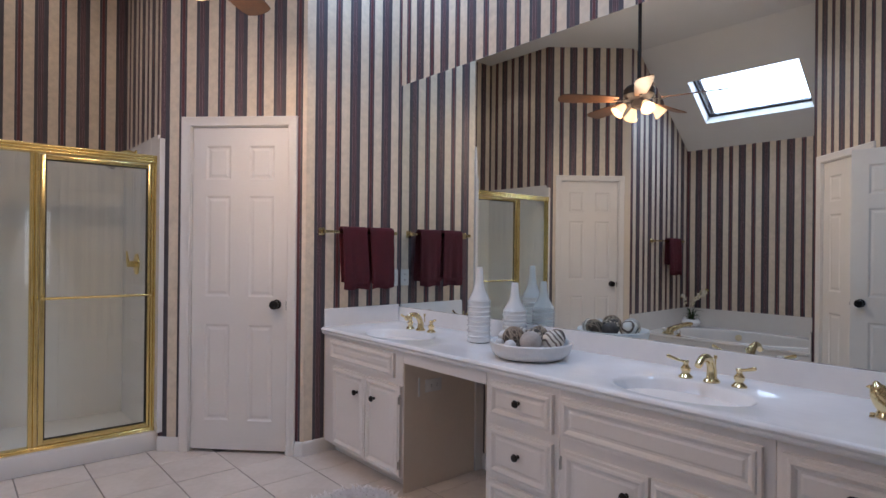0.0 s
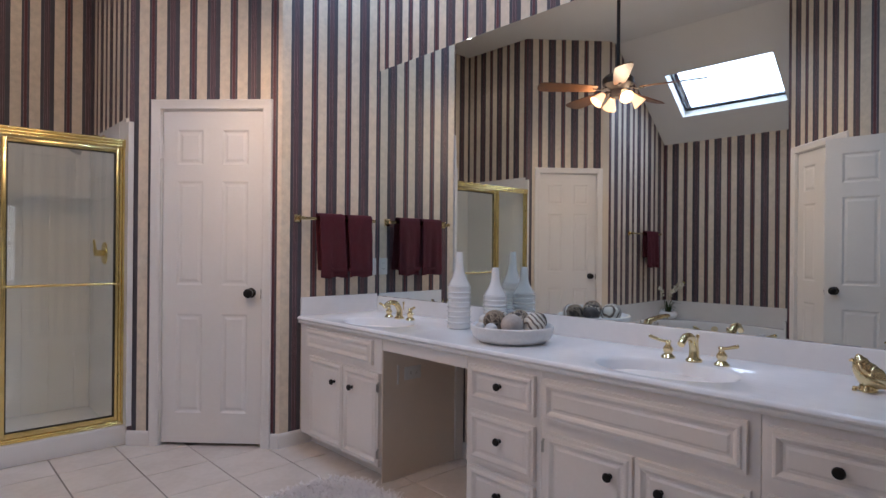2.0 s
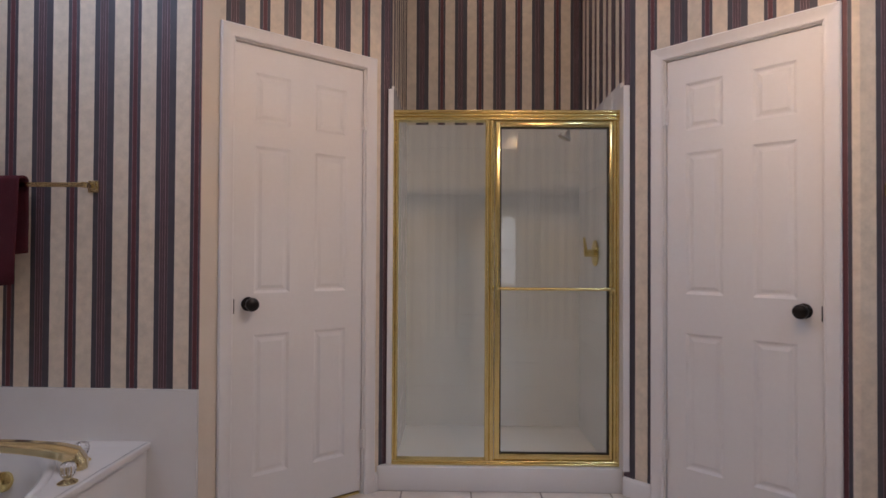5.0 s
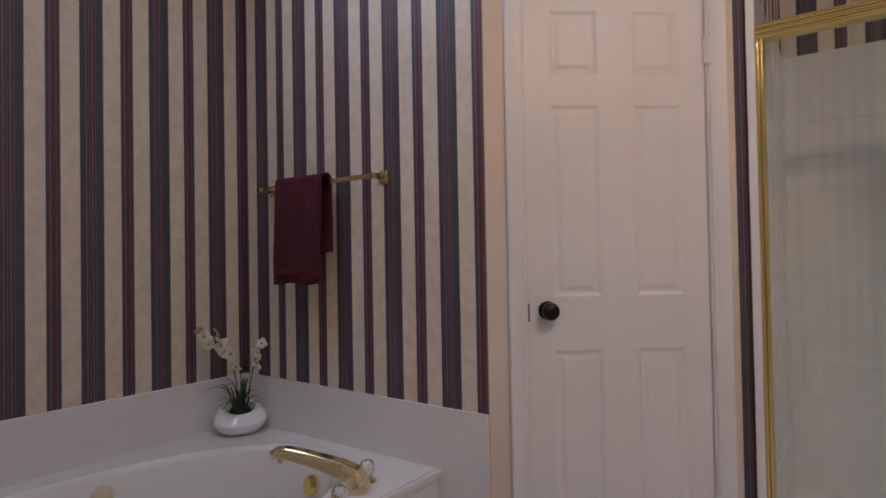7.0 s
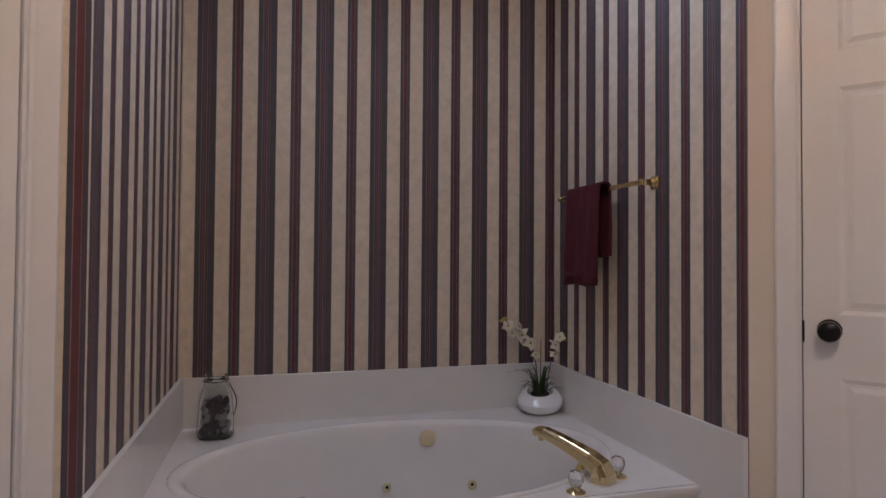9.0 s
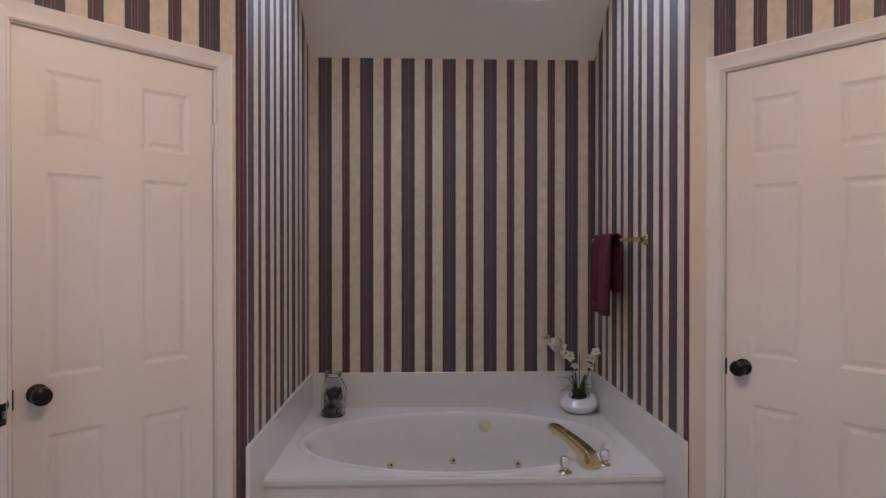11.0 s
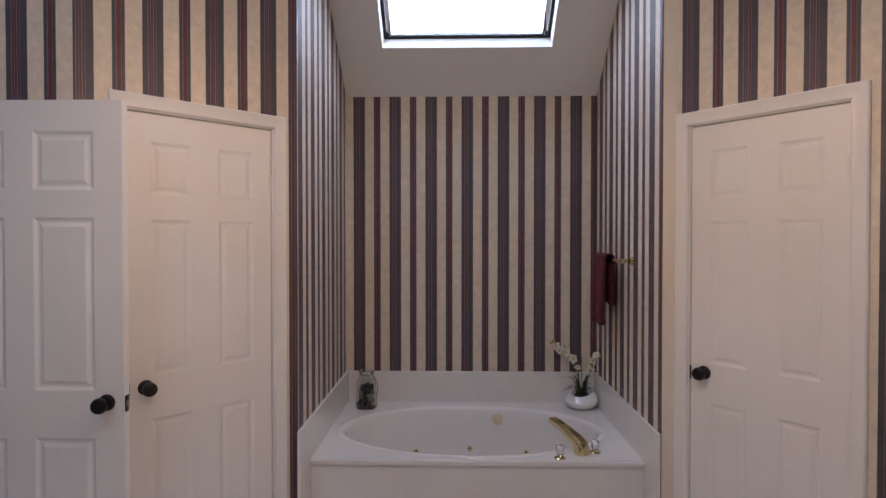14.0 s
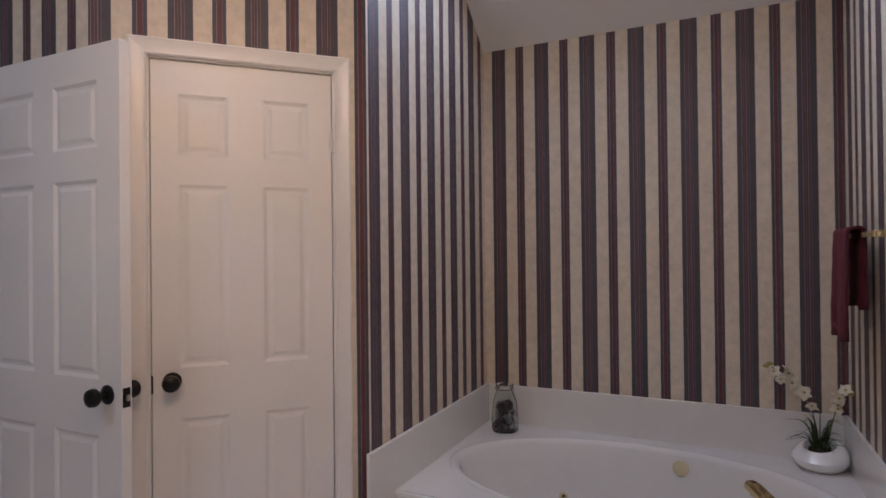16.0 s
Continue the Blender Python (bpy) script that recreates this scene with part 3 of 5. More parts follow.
def bedroom():
    """The plain room behind the camera, with the window that mirrors in the shower glass."""
    shell = box(-1.1, 2.6, -3.3, -3.2, 0, 0.62)
    box(-1.1, 2.6, -3.3, -3.2, 1.88, 2.5, 0, shell)
    box(-1.1, 0.98, -3.3, -3.2, 0.62, 1.88, 0, shell)
    box(1.40, 2.6, -3.3, -3.2, 0.62, 1.88, 0, shell)
    box(-1.2, -1.1, -3.3, -0.62, 0, 2.5, 0, shell)
    box(2.6, 2.7, -3.3, -0.62, 0, 2.5, 0, shell)
    box(-1.2, 2.7, -3.3, -0.57, 2.5, 2.6, 0, shell)
    tagged(part("wall_bedroom", shell, CEIL, smooth=False), "plain pale bedroom walls", "wall", kind="structure")
    tagged(part("floor_bedroom", box(-1.2, 2.7, -3.3, -0.5655, -0.1, -0.01), PANEL_BEIGE, smooth=False), "beige bedroom carpet", "floor", kind="structure")
    win = thing("window_2", pose(1.19, -3.25, 1.25), "white framed bedroom window", "window", "structure")
    for x0, x1, z0, z1 in [(-0.21, 0.21, -0.63, -0.59), (-0.21, 0.21, 0.59, 0.63), (-0.21, -0.17, -0.59, 0.59), (0.17, 0.21, -0.59, 0.59), (-0.17, 0.17, -0.02, 0.02)]:
        part("window_frame", box(x0, x1, -0.03, 0.03, z0, z1, 0.003), PAINT, win)
    lamp = new("window_daylight", bpy.data.lights.new("window_daylight", "AREA"))
    lamp.data.shape, lamp.data.size, lamp.data.size_y = "RECTANGLE", 0.42, 1.25
    lamp.data.energy, lamp.data.color = WINDOW_LIGHT, (0.86, 0.95, 1.0)
    lamp.matrix_basis = pose(1.19, -3.31, 1.25, 90, 0, 0)


bedroom()

# ---- vanity ----
CTZ = 0.787
FACE = 1.885
PANEL_RINGS = [(0.004, -0.005), (0.012, -0.007), (0.020, -0.002), (0.026, 0.004), (0.034, 0.004), (0.042, 0.0)]


def front(name, parent, y0, y1, z0, z1, x=FACE, proud=0.018, stile=0.012):
    """A moulded cabinet front between y0 < y1, looking to -x, as a part."""
    w, h = y1 - y0, z1 - z0
    xs, zs = [-w / 2, -w / 2 + stile, w / 2 - stile, w / 2], [0, stile, h - stile, h]
    ob = part(name, panelled(xs, zs, {(1, 1)}, proud, PANEL_RINGS), CABINET, parent, smooth=False)
    ob.matrix_basis = pose(x - proud, (y0 + y1) / 2, z0, 0, 0, -90)
    return ob


def pull(parent, y, z, x=FACE - 0.018):
    """A small dark knob fixed to a cabinet front; the place is given in the cabinet's space."""
    prof = [(0, 0), (0.009, 0), (0.009, 0.003), (0.006, 0.008), (0.0065, 0.014), (0.014, 0.018), (0.0165, 0.023), (0.014, 0.029), (0.0, 0.032)]
    ob = part("knob", lathe(prof, 20), BLACK_METAL, parent, "small dark bronze knob")
    ob.matrix_basis = parent.matrix_basis.inverted() @ Matrix.Translation((x, y, z)) @ pose(0, 0, 0, 0, -90, 0)


def butt_hinge(parent, y, z):
    bm = lathe([(0, 0), (0.004, 0), (0.004, 0.045), (0.006, 0.047), (0.002, 0.052), (0, 0.052)], 8)
    box(-0.012, 0.0, -0.001, 0.001, 0.002, 0.043, 0, bm)
    ob = part("hinge", bm, STEEL, parent, "worn metal hinge")
    ob.matrix_basis = parent.matrix_basis.inverted() @ pose(FACE - 0.02, y, z)


def carcass(root, y0, y1):
    """Face frame, toe kick and sides of one vanity cabinet."""
    body = box(FACE, 2.465, y0, y1, 0.075, 0.742, 0.002)
    box(FACE + 0.075, 2.465, y0 + 0.002, y1 - 0.002, 0.0, 0.075, 0, body)
    return part("body", body, CABINET, root, smooth=False)


def vanity_base(label):
    return thing("vanity_cabinet", pose(0, 0, 0), label, "cabinet", group="vanity cabinets")


left = vanity_base("ivory painted sink cabinet with two doors and dark knobs")
carcass(left, 2.507, 3.333)
part("side_panel", box(FACE + 0.004, 2.40, 2.501, 2.5065, 0.0, 0.741), PANEL_BEIGE, left, "beige unpainted side facing the knee space", smooth=False)
part("cleat", box(2.402, 2.464, 2.490, 2.506, 0.0, 0.741, 0.002), PAINT, left, "white painted wood strip", smooth=False)
front("false_drawer", left, 2.575, 3.245, 0.598, 0.727)
dl = front("door", left, 2.846, 3.205, 0.085, 0.562)
dr = front("door", left, 2.512, 2.838, 0.085, 0.562)
pull(dl, 2.922, 0.456)
pull(dr, 2.747, 0.456)
for z in (0.13, 0.47):
    butt_hinge(dr, 2.5095, z)

drawers = vanity_base("ivory painted cabinet with three drawers and dark knobs")
carcass(drawers, 1.490, 1.892)
for z0, z1 in [(0.560, 0.715), (0.310, 0.520), (0.100, 0.285)]:
    d = front("drawer", drawers, 1.515, 1.862, z0, z1)
    pull(d, 1.688, (z0 + z1) / 2 + 0.01)

middle = vanity_base("ivory painted sink cabinet under the wide basin")
carcass(middle, 0.712, 1.4885)
front("false_drawer", middle, 0.745, 1.475, 0.560, 0.715)
dl = front("door", middle, 1.102, 1.460, 0.085, 0.515)
dr = front("door", middle, 0.735, 1.092, 0.085, 0.515)
pull(dl, 1.183, 0.430)
pull(dr, 1.000, 0.430)
for z in (0.12, 0.44):
    butt_hinge(dl, 1.466, z)

end = vanity_base("ivory painted drawer cabinet beside the sink cabinet")
carcass(end, 0.302, 0.7105)
for z0, z1 in [(0.560, 0.715), (0.310, 0.520), (0.100, 0.285)]:
    d = front("drawer", end, 0.335, 0.690, z0, z1)
    pull(d, 0.515, (z0 + z1) / 2)

last = vanity_base("ivory painted cabinet at the end of the vanity")
carcass(last, -0.445, 0.3005)
front("door", last, -0.06, 0.285, 0.085, 0.715)
front("door", last, -0.42, -0.07, 0.085, 0.715)

apron = thing("vanity_apron", pose(0, 0, 0), "ivory painted apron board over the knee space", "apron board")
part("board", box(FACE - 0.002, FACE + 0.02, 1.893, 2.5005, 0.685, 0.744, 0.002), CABINET, apron, smooth=False)

BASINS = [2.80, 1.10]
counter = thing("countertop", pose(0, 0, 0), "glossy white cultured-marble vanity top with two basins", "countertop")
cuts = [-0.446, 0.62, 1.58, 2.32, 3.331]
BOWL = [(1.04, 0.0), (1.0, 0.004), (0.96, 0.014), (0.90, 0.042), (0.78, 0.085), (0.58, 0.118), (0.32, 0.132), (0.08, 0.136)]
XE = 1.872
for y0, y1 in zip(cuts, cuts[1:]):
    inside = [c for c in BASINS if y0 < c < y1]
    if inside:
        part("basin", holed_sheet(XE, 2.452, y0, y1, CTZ, 2.075, inside[0], 0.165, 0.255, BOWL), MARBLE, counter, "integral oval basin")
    else:
        bm = bmesh.new()
        bm.faces.new([bm.verts.new(p) for p in [(XE, y0, CTZ), (2.452, y0, CTZ), (2.452, y1, CTZ), (XE, y1, CTZ)]])
        part("top", bm, MARBLE, counter)
for c in BASINS:
    part("drain", lathe([(0, 0.003), (0.014, 0.004), (0.022, 0.002), (0.024, 0.0)], 20, m=Matrix.Translation((2.075, c, CTZ - 0.136))), BRASS, counter, "brass drain")
prof = [(XE, 0.0), (XE - 0.008, -0.0015), (XE - 0.014, -0.006), (XE - 0.016, -0.013), (XE - 0.013, -0.020), (XE - 0.008, -0.023), (XE - 0.010, -0.028), (XE - 0.009, -0.036), (XE - 0.003, -0.042), (XE + 0.03, -0.042)]
bm = bmesh.new()
ea = [bm.verts.new((x, -0.446, CTZ + z)) for x, z in prof]
eb = [bm.verts.new((x, 3.331, CTZ + z)) for x, z in prof]
for k in range(len(prof) - 1):
    bm.faces.new((ea[k], ea[k + 1], eb[k + 1], eb[k]))
part("front_edge", bm, MARBLE, counter, "rounded ogee edge")
part("backsplash", box(2.452, 2.4685, -0.446, 3.333, CTZ - 0.02, 0.884, 0.004), MARBLE, counter, "low backsplash", smooth=False)
part("side_splash", box(XE + 0.004, 2.452, 3.316, 3.3335, CTZ - 0.004, 0.902, 0.004), MARBLE, counter, "low side splash", smooth=False)
part("underside", box(XE + 0.02, 2.45, 1.9, 2.5, 0.744, 0.75), CABINET, counter, smooth=False)

mirror = thing("wall_mirror", pose(0, 0, 0), "large frameless mirror over the whole vanity", "mirror")
part("mirror_glass", box(2.4625, 2.4690, -0.445, 3.333, 0.886, 2.421), MIRROR, mirror, smooth=False)
for y in (0.9, 2.1, 3.0):
    part("clip", box(2.458, 2.4685, y - 0.012, y + 0.012, 0.8845, 0.893, 0.002), STEEL, mirror, "small metal clip")


def outlet(m, label):
    root = thing("outlet", m, label, "outlet")
    part("plate", box(-0.035, 0.035, -0.006, 0, -0.057, 0.057, 0.003), PLASTIC, root)
    for dz in (-0.02, 0.02):
        face = part("socket", lathe([(0, -0.002), (0.013, -0.002), (0.014, 0.0)], 20, m=pose(0, -0.006, dz, -90, 0, 0) @ Matrix.Diagonal((1, 1, -1, 1))), PLASTIC, root)
        # black blocks on the face paint in the shade of the slots
        slots = box(-0.006, -0.004, -0.0092, -0.0079, dz - 0.002, dz + 0.006)
        box(0.004, 0.006, -0.0092, -0.0079, dz - 0.002, dz + 0.006, 0, slots)
        part("slots", slots, PAINTED_DARK, face, smooth=False)


outlet(pose(2.085, 2.501, 0.545, 0, 90, 0), "white double outlet on the cabinet's side")
part_plate = thing("cover_plate", pose(1.985, 2.501, 0.545), "white blank cover plate on the cabinet's side", "cover plate")
part("plate", box(-0.006, 0.006, -0.006, 0, -0.05, 0.05, 0.002), PLASTIC, part_plate)
outlet(pose(2.415, 3.335, 1.085), "white outlet on the wall beside the mirror")


def faucet(x, y):
    """A widespread brass basin faucet; its spout reaches to -x."""
    root = thing("basin_faucet", pose(x, y, CTZ), "polished brass widespread faucet on the vanity top", "faucet", group="basin faucets")
    sp = tube([(0, 0, 0.008), (-0.002, 0, 0.055), (-0.03, 0, 0.092), (-0.075, 0, 0.098), (-0.112, 0, 0.075)], [0.020, 0.017, 0.016, 0.0145, 0.013], 16, 8)
    lathe([(0, 0), (0.030, 0), (0.030, 0.006), (0.022, 0.014), (0.0, 0.014)], 24, sp)
    part("spout", sp, GOLD, root)
    part("lift_rod", lathe([(0, 0.05), (0.003, 0.05), (0.003, 0.082), (0.007, 0.088), (0.006, 0.098), (0, 0.10)], 12, m=Matrix.Translation((0.032, 0, 0))), GOLD, root)
    for sgn in (-1, 1):
        bm = lathe([(0, 0), (0.027, 0), (0.027, 0.005), (0.020, 0.011), (0.014, 0.018), (0.019, 0.030), (0.019, 0.038), (0.011, 0.048), (0.010, 0.056), (0.013, 0.062), (0.011, 0.068), (0, 0.070)], 24, m=Matrix.Translation((0, sgn * 0.102, 0)))
        tube([(0, sgn * 0.102, 0.062), (-0.012, sgn * 0.130, 0.068), (-0.022, sgn * 0.160, 0.078)], [0.006, 0.0055, 0.0075], 10, 5, bm)
        sphere((-0.023, sgn * 0.163, 0.079), 0.0078, bm, 12)
        part("lever_handle", bm, GOLD, root)


for x, y in ((2.268, 2.845), (2.285, 1.08)):
    faucet(x, y)


def ribbed_vase(x, y, height, label):
    root = thing("vase", pose(x, y, CTZ), label, "vase", group="ribbed white vases")
    body_h = height * 0.56
    prof = [(0, 0), (0.050, 0), (0.0565, 0.005), (0.0575, 0.012)]
    n = 8
    rng = random.Random(int(height * 1000))
    for k in range(1, n):
        z = 0.012 + (body_h - 0.020) * (k + rng.uniform(-0.12, 0.12)) / n
        r = 0.0585 + rng.uniform(-0.0006, 0.0006)
        prof += [(r - 0.0042, z - 0.011), (r - 0.0030, z - 0.0055), (r + 0.0012, z - 0.0020), (r + 0.0016, z), (r - 0.0024, z + 0.0018), (r - 0.0052, z + 0.0045)]
    h2 = height - body_h
    prof += [(0.0562, body_h - 0.008), (0.0588, body_h - 0.0035), (0.0585, body_h - 0.001), (0.0560, body_h), (0.0515, body_h + 0.0005), (0.0500, body_h + h2 * 0.045), (0.043, body_h + h2 * 0.14), (0.033, body_h + h2 * 0.26), (0.0245, body_h + h2 * 0.42), (0.0200, body_h + h2 * 0.62), (0.0165, height - 0.004), (0.0150, height), (0.012, height - 0.004), (0.012, height - 0.08), (0, height - 0.08)]
    part("body", lathe([(r * 1.10, z) for r, z in prof], 48), CERAMIC, root)


ribbed_vase(2.245, 2.312, 0.405, "tall ribbed white ceramic bottle vase")
ribbed_vase(2.345, 2.145, 0.325, "shorter ribbed white ceramic bottle vase")


def bowl():
    root = thing("decorative_bowl", pose(2.125, 1.845, CTZ), "textured white ceramic bowl holding decorative balls", "bowl")
    part("dish", lathe([(0, 0.0), (0.13, 0.0), (0.155, 0.006), (0.178, 0.028), (0.188, 0.055), (0.190, 0.072), (0.186, 0.077), (0.180, 0.073), (0.174, 0.058), (0.160, 0.044), (0.13, 0.037), (0, 0.036)], 64), MATT_CERAMIC, root)
    rng = random.Random(4)
    # across the bowl, away from the entry, centre height, radius, kind
    spots = [(0.077, -0.020, 0.090, 0.053, 0), (-0.004, -0.100, 0.086, 0.049, 2), (0.088, -0.110, 0.066, 0.028, 3), (0.125, 0.030, 0.086, 0.030, 3), (0.142, -0.050, 0.068, 0.021, 3), (-0.012, 0.015, 0.088, 0.046, 5), (-0.103, -0.055, 0.088, 0.050, 1),
             (-0.118, 0.055, 0.086, 0.042, 4), (0.055, 0.110, 0.084, 0.042, 1), (-0.035, 0.110, 0.088, 0.045, 0)]
    for lat, dep, zc, r, k in spots:
        x, y = -0.62 * lat + 0.78 * dep, 0.78 * lat + 0.62 * dep
        bm = sphere((0, 0, 0), r * (0.93 if k == 0 else 1.0), seg=40)
        for v in bm.verts:
            if k == 1:
                v.co *= 1 + 0.03 * math.sin(6 * math.atan2(v.co.z, v.co.x) + 70 * v.co.y)
            elif k == 4:
                v.co *= 1 + 0.07 * noise.noise(v.co * 110)
            elif k == 2:
                v.co *= 1 + 0.012 * math.sin(900 * (v.co.z + 0.5 * v.co.x))
            elif k == 3:
                v.co *= 1 + 0.05 * noise.noise(v.co * 130)
        core = len(bm.faces)
        if k == 0:
            for q in range(34):
                turn = Euler((rng.uniform(0, 6), rng.uniform(0, 6), rng.uniform(0, 6))).to_matrix()
                t0, lift = rng.uniform(0, 6), rng.uniform(-0.3, 0.3)
                tube([turn @ (Vector((math.cos(t0 + 0.45 * w), math.sin(t0 + 0.45 * w), lift + 0.05 * math.sin(3 * w))).normalized() * r * 0.975) for w in range(7)], 0.0023, 5, 1, bm)
            bm.faces.ensure_lookup_table()
            for f in bm.faces[core:]:
                f.material_index = 1
        ball = part("decorative_ball", bm, POTPOURRI[k])
        if k == 0:
            ball.data.materials.append(TWIG)
        ball.matrix_basis = pose(2.125 + x, 1.845 + y, CTZ + zc, rng.uniform(0, 90), rng.uniform(0, 90), rng.uniform(0, 180))
        tagged(ball, {0: "brown twig-wrapped decorative ball in the bowl", 1: "pearly and brown banded decorative ball in the bowl", 2: "taupe string-wrapped decorative ball in the bowl", 3: "off-white textured decorative ball in the bowl", 4: "dark brown rough decorative ball in the bowl", 5: "cream and brown twig-slice decorative ball in the bowl"}[k], "decorative ball", "balls in the bowl")


bowl()


def gold_bird():
    """A small gilded bird figure, one mesh."""
    bm = tube([(0.098, 0, 0.016), (0.070, 0, 0.026), (0.040, 0, 0.040), (0.005, 0, 0.052), (-0.018, 0, 0.074), (-0.028, 0, 0.098), (-0.034, 0, 0.118)], [0.006, 0.014, 0.033, 0.045, 0.037, 0.027, 0.006], 20, 6)
    lathe([(0.0075, 0), (0.0045, 0.009), (0, 0.017)], 10, bm, Matrix.Translation((-0.050, 0, 0.098)) @ pose(0, 0, 0, 0, -100, 0))
    for s in (-1, 1):
        tube([(-0.022, s * 0.036, 0.062), (0.015, s * 0.043, 0.045), (0.058, s * 0.026, 0.028)], [0.012, 0.016, 0.004], 10, 5, bm, 0.5)
        tube([(-0.035, s * 0.018, 0.004), (-0.052, s * 0.022, 0.004)], [0.006, 0.004], 8, 2, bm)
    lathe([(0, 0), (0.032, 0), (0.036, 0.006), (0.03, 0.02), (0, 0.02)], 20, bm)
    for v in bm.verts:
        v.co *= 1 + 0.02 * noise.noise(v.co * 60) + 0.025 * noise.noise(v.co * 190)
    ob = part("bird_figurine", bm, GOLD)
    ob.matrix_basis = pose(2.215, 0.525, CTZ, 0, 0, -82)
    for v in ob.data.vertices:
        v.co = Vector((v.co.x * 0.74, v.co.y * 0.86, max(v.co.z, 0.0) * 0.92))
    tagged(ob, "shiny gold bird figurine on the vanity top", "figurine")


gold_bird()


# ---- towel rails and towels ----
def towel_rail(m, length, label):
    root = thing("towel_rail", m, label, "towel rail", group="brass towel rails")
    part("bar", box(-length / 2, length / 2, -0.068, -0.060, -0.009, 0.009, 0.0015), GOLD, root, "flat brass bar")
    for s in (-1, 1):
        x = s * (length / 2 - 0.012)
        bm = box(x - 0.022, x + 0.022, -0.008, 0.0, -0.024, 0.024, 0.003)
        box(x - 0.014, x + 0.014, -0.018, -0.008, -0.016, 0.016, 0.003, bm)
        box(x - 0.008, x + 0.008, -0.0705, -0.018, -0.011, 0.011, 0.002, bm)
        part("bracket", bm, GOLD, root, "square stepped brass bracket")


def towel(m, width, front_drop, back_drop, seed, label):
    """A folded hand towel over a bar: front fall, rounded fold, back fall."""
    bm = bmesh.new()
    rng = random.Random(seed)
    ph = rng.uniform(0, 6)
    cols, rows = 22, []
    r = 0.017
    line = [(-r - 0.010, -front_drop + front_drop * k / 16) for k in range(17)]
    line += [(r * -math.cos(math.pi * k / 8) + (-0.010 if k < 3 else 0), r * math.sin(math.pi * k / 8)) for k in range(1, 8)]
    line += [(r, -back_drop * k / 12) for k in range(13)]
    for q, (y, z) in enumerate(line):
        row = []
        fall = min(1.0, max(0.0, -z / 0.3))
        for c in range(cols + 1):
            u = c / cols - 0.5
            wave = 0.006 * fall * math.sin(7 * u + ph) + 0.003 * fall * math.sin(17 * u + 2 * ph)
            x = u * width * (1 + 0.05 * fall * math.sin(ph + 1)) + 0.010 * fall * math.sin(ph * 2) + (0.012 * fall if y > 0 else 0)
            row.append(bm.verts.new((x, y + wave - (0.006 * fall if y < 0 else 0) + 0.003 * noise.noise(Vector((x * 30, z * 20, seed))), z + (0.004 * math.sin(9 * u + ph) if q in (0, len(line) - 1) else 0))))
        rows.append(row)
    for a, b in zip(rows, rows[1:]):
        for c in range(cols):
            bm.faces.new((a[c], a[c + 1], b[c + 1], b[c]))
    root = thing("hand_towel", m, label, "towel", group="burgundy hand towels")
    cloth = part("cloth", bm, TERRY, root)
    mod = cloth.modifiers.new("thickness", "SOLIDIFY")
    mod.thickness, mod.offset = 0.009, 1.0
    hem = box(-width * 0.49, width * 0.49, -0.0475, -0.0445, -front_drop + 0.035, -front_drop + 0.055, 0.001)
    part("border_band", hem, TERRY, root, "flat woven border")


towel_rail(pose(2.118, 3.335, 1.388), 0.555, "brass towel rail on the striped wall by the vanity")
towel(pose(2.044, 3.271, 1.398), 0.178, 0.375, 0.33, 1, "folded burgundy hand towel on the vanity rail")
towel(pose(2.253, 3.271, 1.398), 0.184, 0.375, 0.34, 5, "folded burgundy hand towel beside its twin on the rail")
towel_rail(pose(-1.495, 3.49, 1.408), 0.66, "brass towel rail on the wall over the bathtub")
towel(pose(-1.545, 3.426, 1.418), 0.265, 0.40, 0.28, 9, "folded burgundy hand towel hanging over the bathtub")


# ---- bathtub ----
DECK = 0.400
tub = thing("bathtub", pose(0, 0, 0), "white oval drop-in whirlpool tub in a marble surround", "bathtub")
TUB_C, TUB_A, TUB_B = (-1.43, 2.612), 0.465, 0.795
TUB_RINGS = [(1.0, 0.0), (0.996, -0.005), (0.985, -0.009), (0.965, -0.009), (0.945, -0.003), (0.930, 0.014), (0.895, 0.10), (0.85, 0.22), (0.79, 0.33), (0.70, 0.385), (0.5, 0.40), (0.2, 0.402)]
part("basin", holed_sheet(-2.004, -0.945, 1.776, 3.474, DECK, TUB_C[0], TUB_C[1], TUB_A, TUB_B, TUB_RINGS, 96), TUB_WHITE, tub, "glossy white oval basin and deck")
part("deck_lip", box(-0.948, -0.925, 1.776, 3.474, DECK - 0.026, DECK + 0.0005, 0.006), TUB_WHITE, tub)
part("apron", box(-0.962, -0.944, 1.776, 3.474, 0.0, DECK - 0.026), TUB_WHITE, tub, "plain marble apron", smooth=False)
part("back_splash", box(-2.0185, -2.002, 1.7765, 3.4735, DECK - 0.03, 0.612, 0.004), TUB_WHITE, tub, "low marble splash", smooth=False)
for y0, y1 in ((1.7615, 1.7765), (3.4735, 3.4885)):
    bm = bmesh.new()
    outline = [(-2.018, DECK - 0.03), (-0.964, DECK - 0.03), (-0.964, 0.0), (-0.746, 0.0), (-0.746, 0.604), (-2.018, 0.612)]
    lo = [bm.verts.new((x, y0, z)) for x, z in outline]
    hi = [bm.verts.new((x, y1, z)) for x, z in outline]
    bm.faces.new(lo)
    bm.faces.new(hi[::-1])
    for k in range(6):
        bm.faces.new((lo[k], lo[(k + 1) % 6], hi[(k + 1) % 6], hi[k]))
    part("side_splash", bm, TUB_WHITE, tub, "low marble splash", smooth=False)


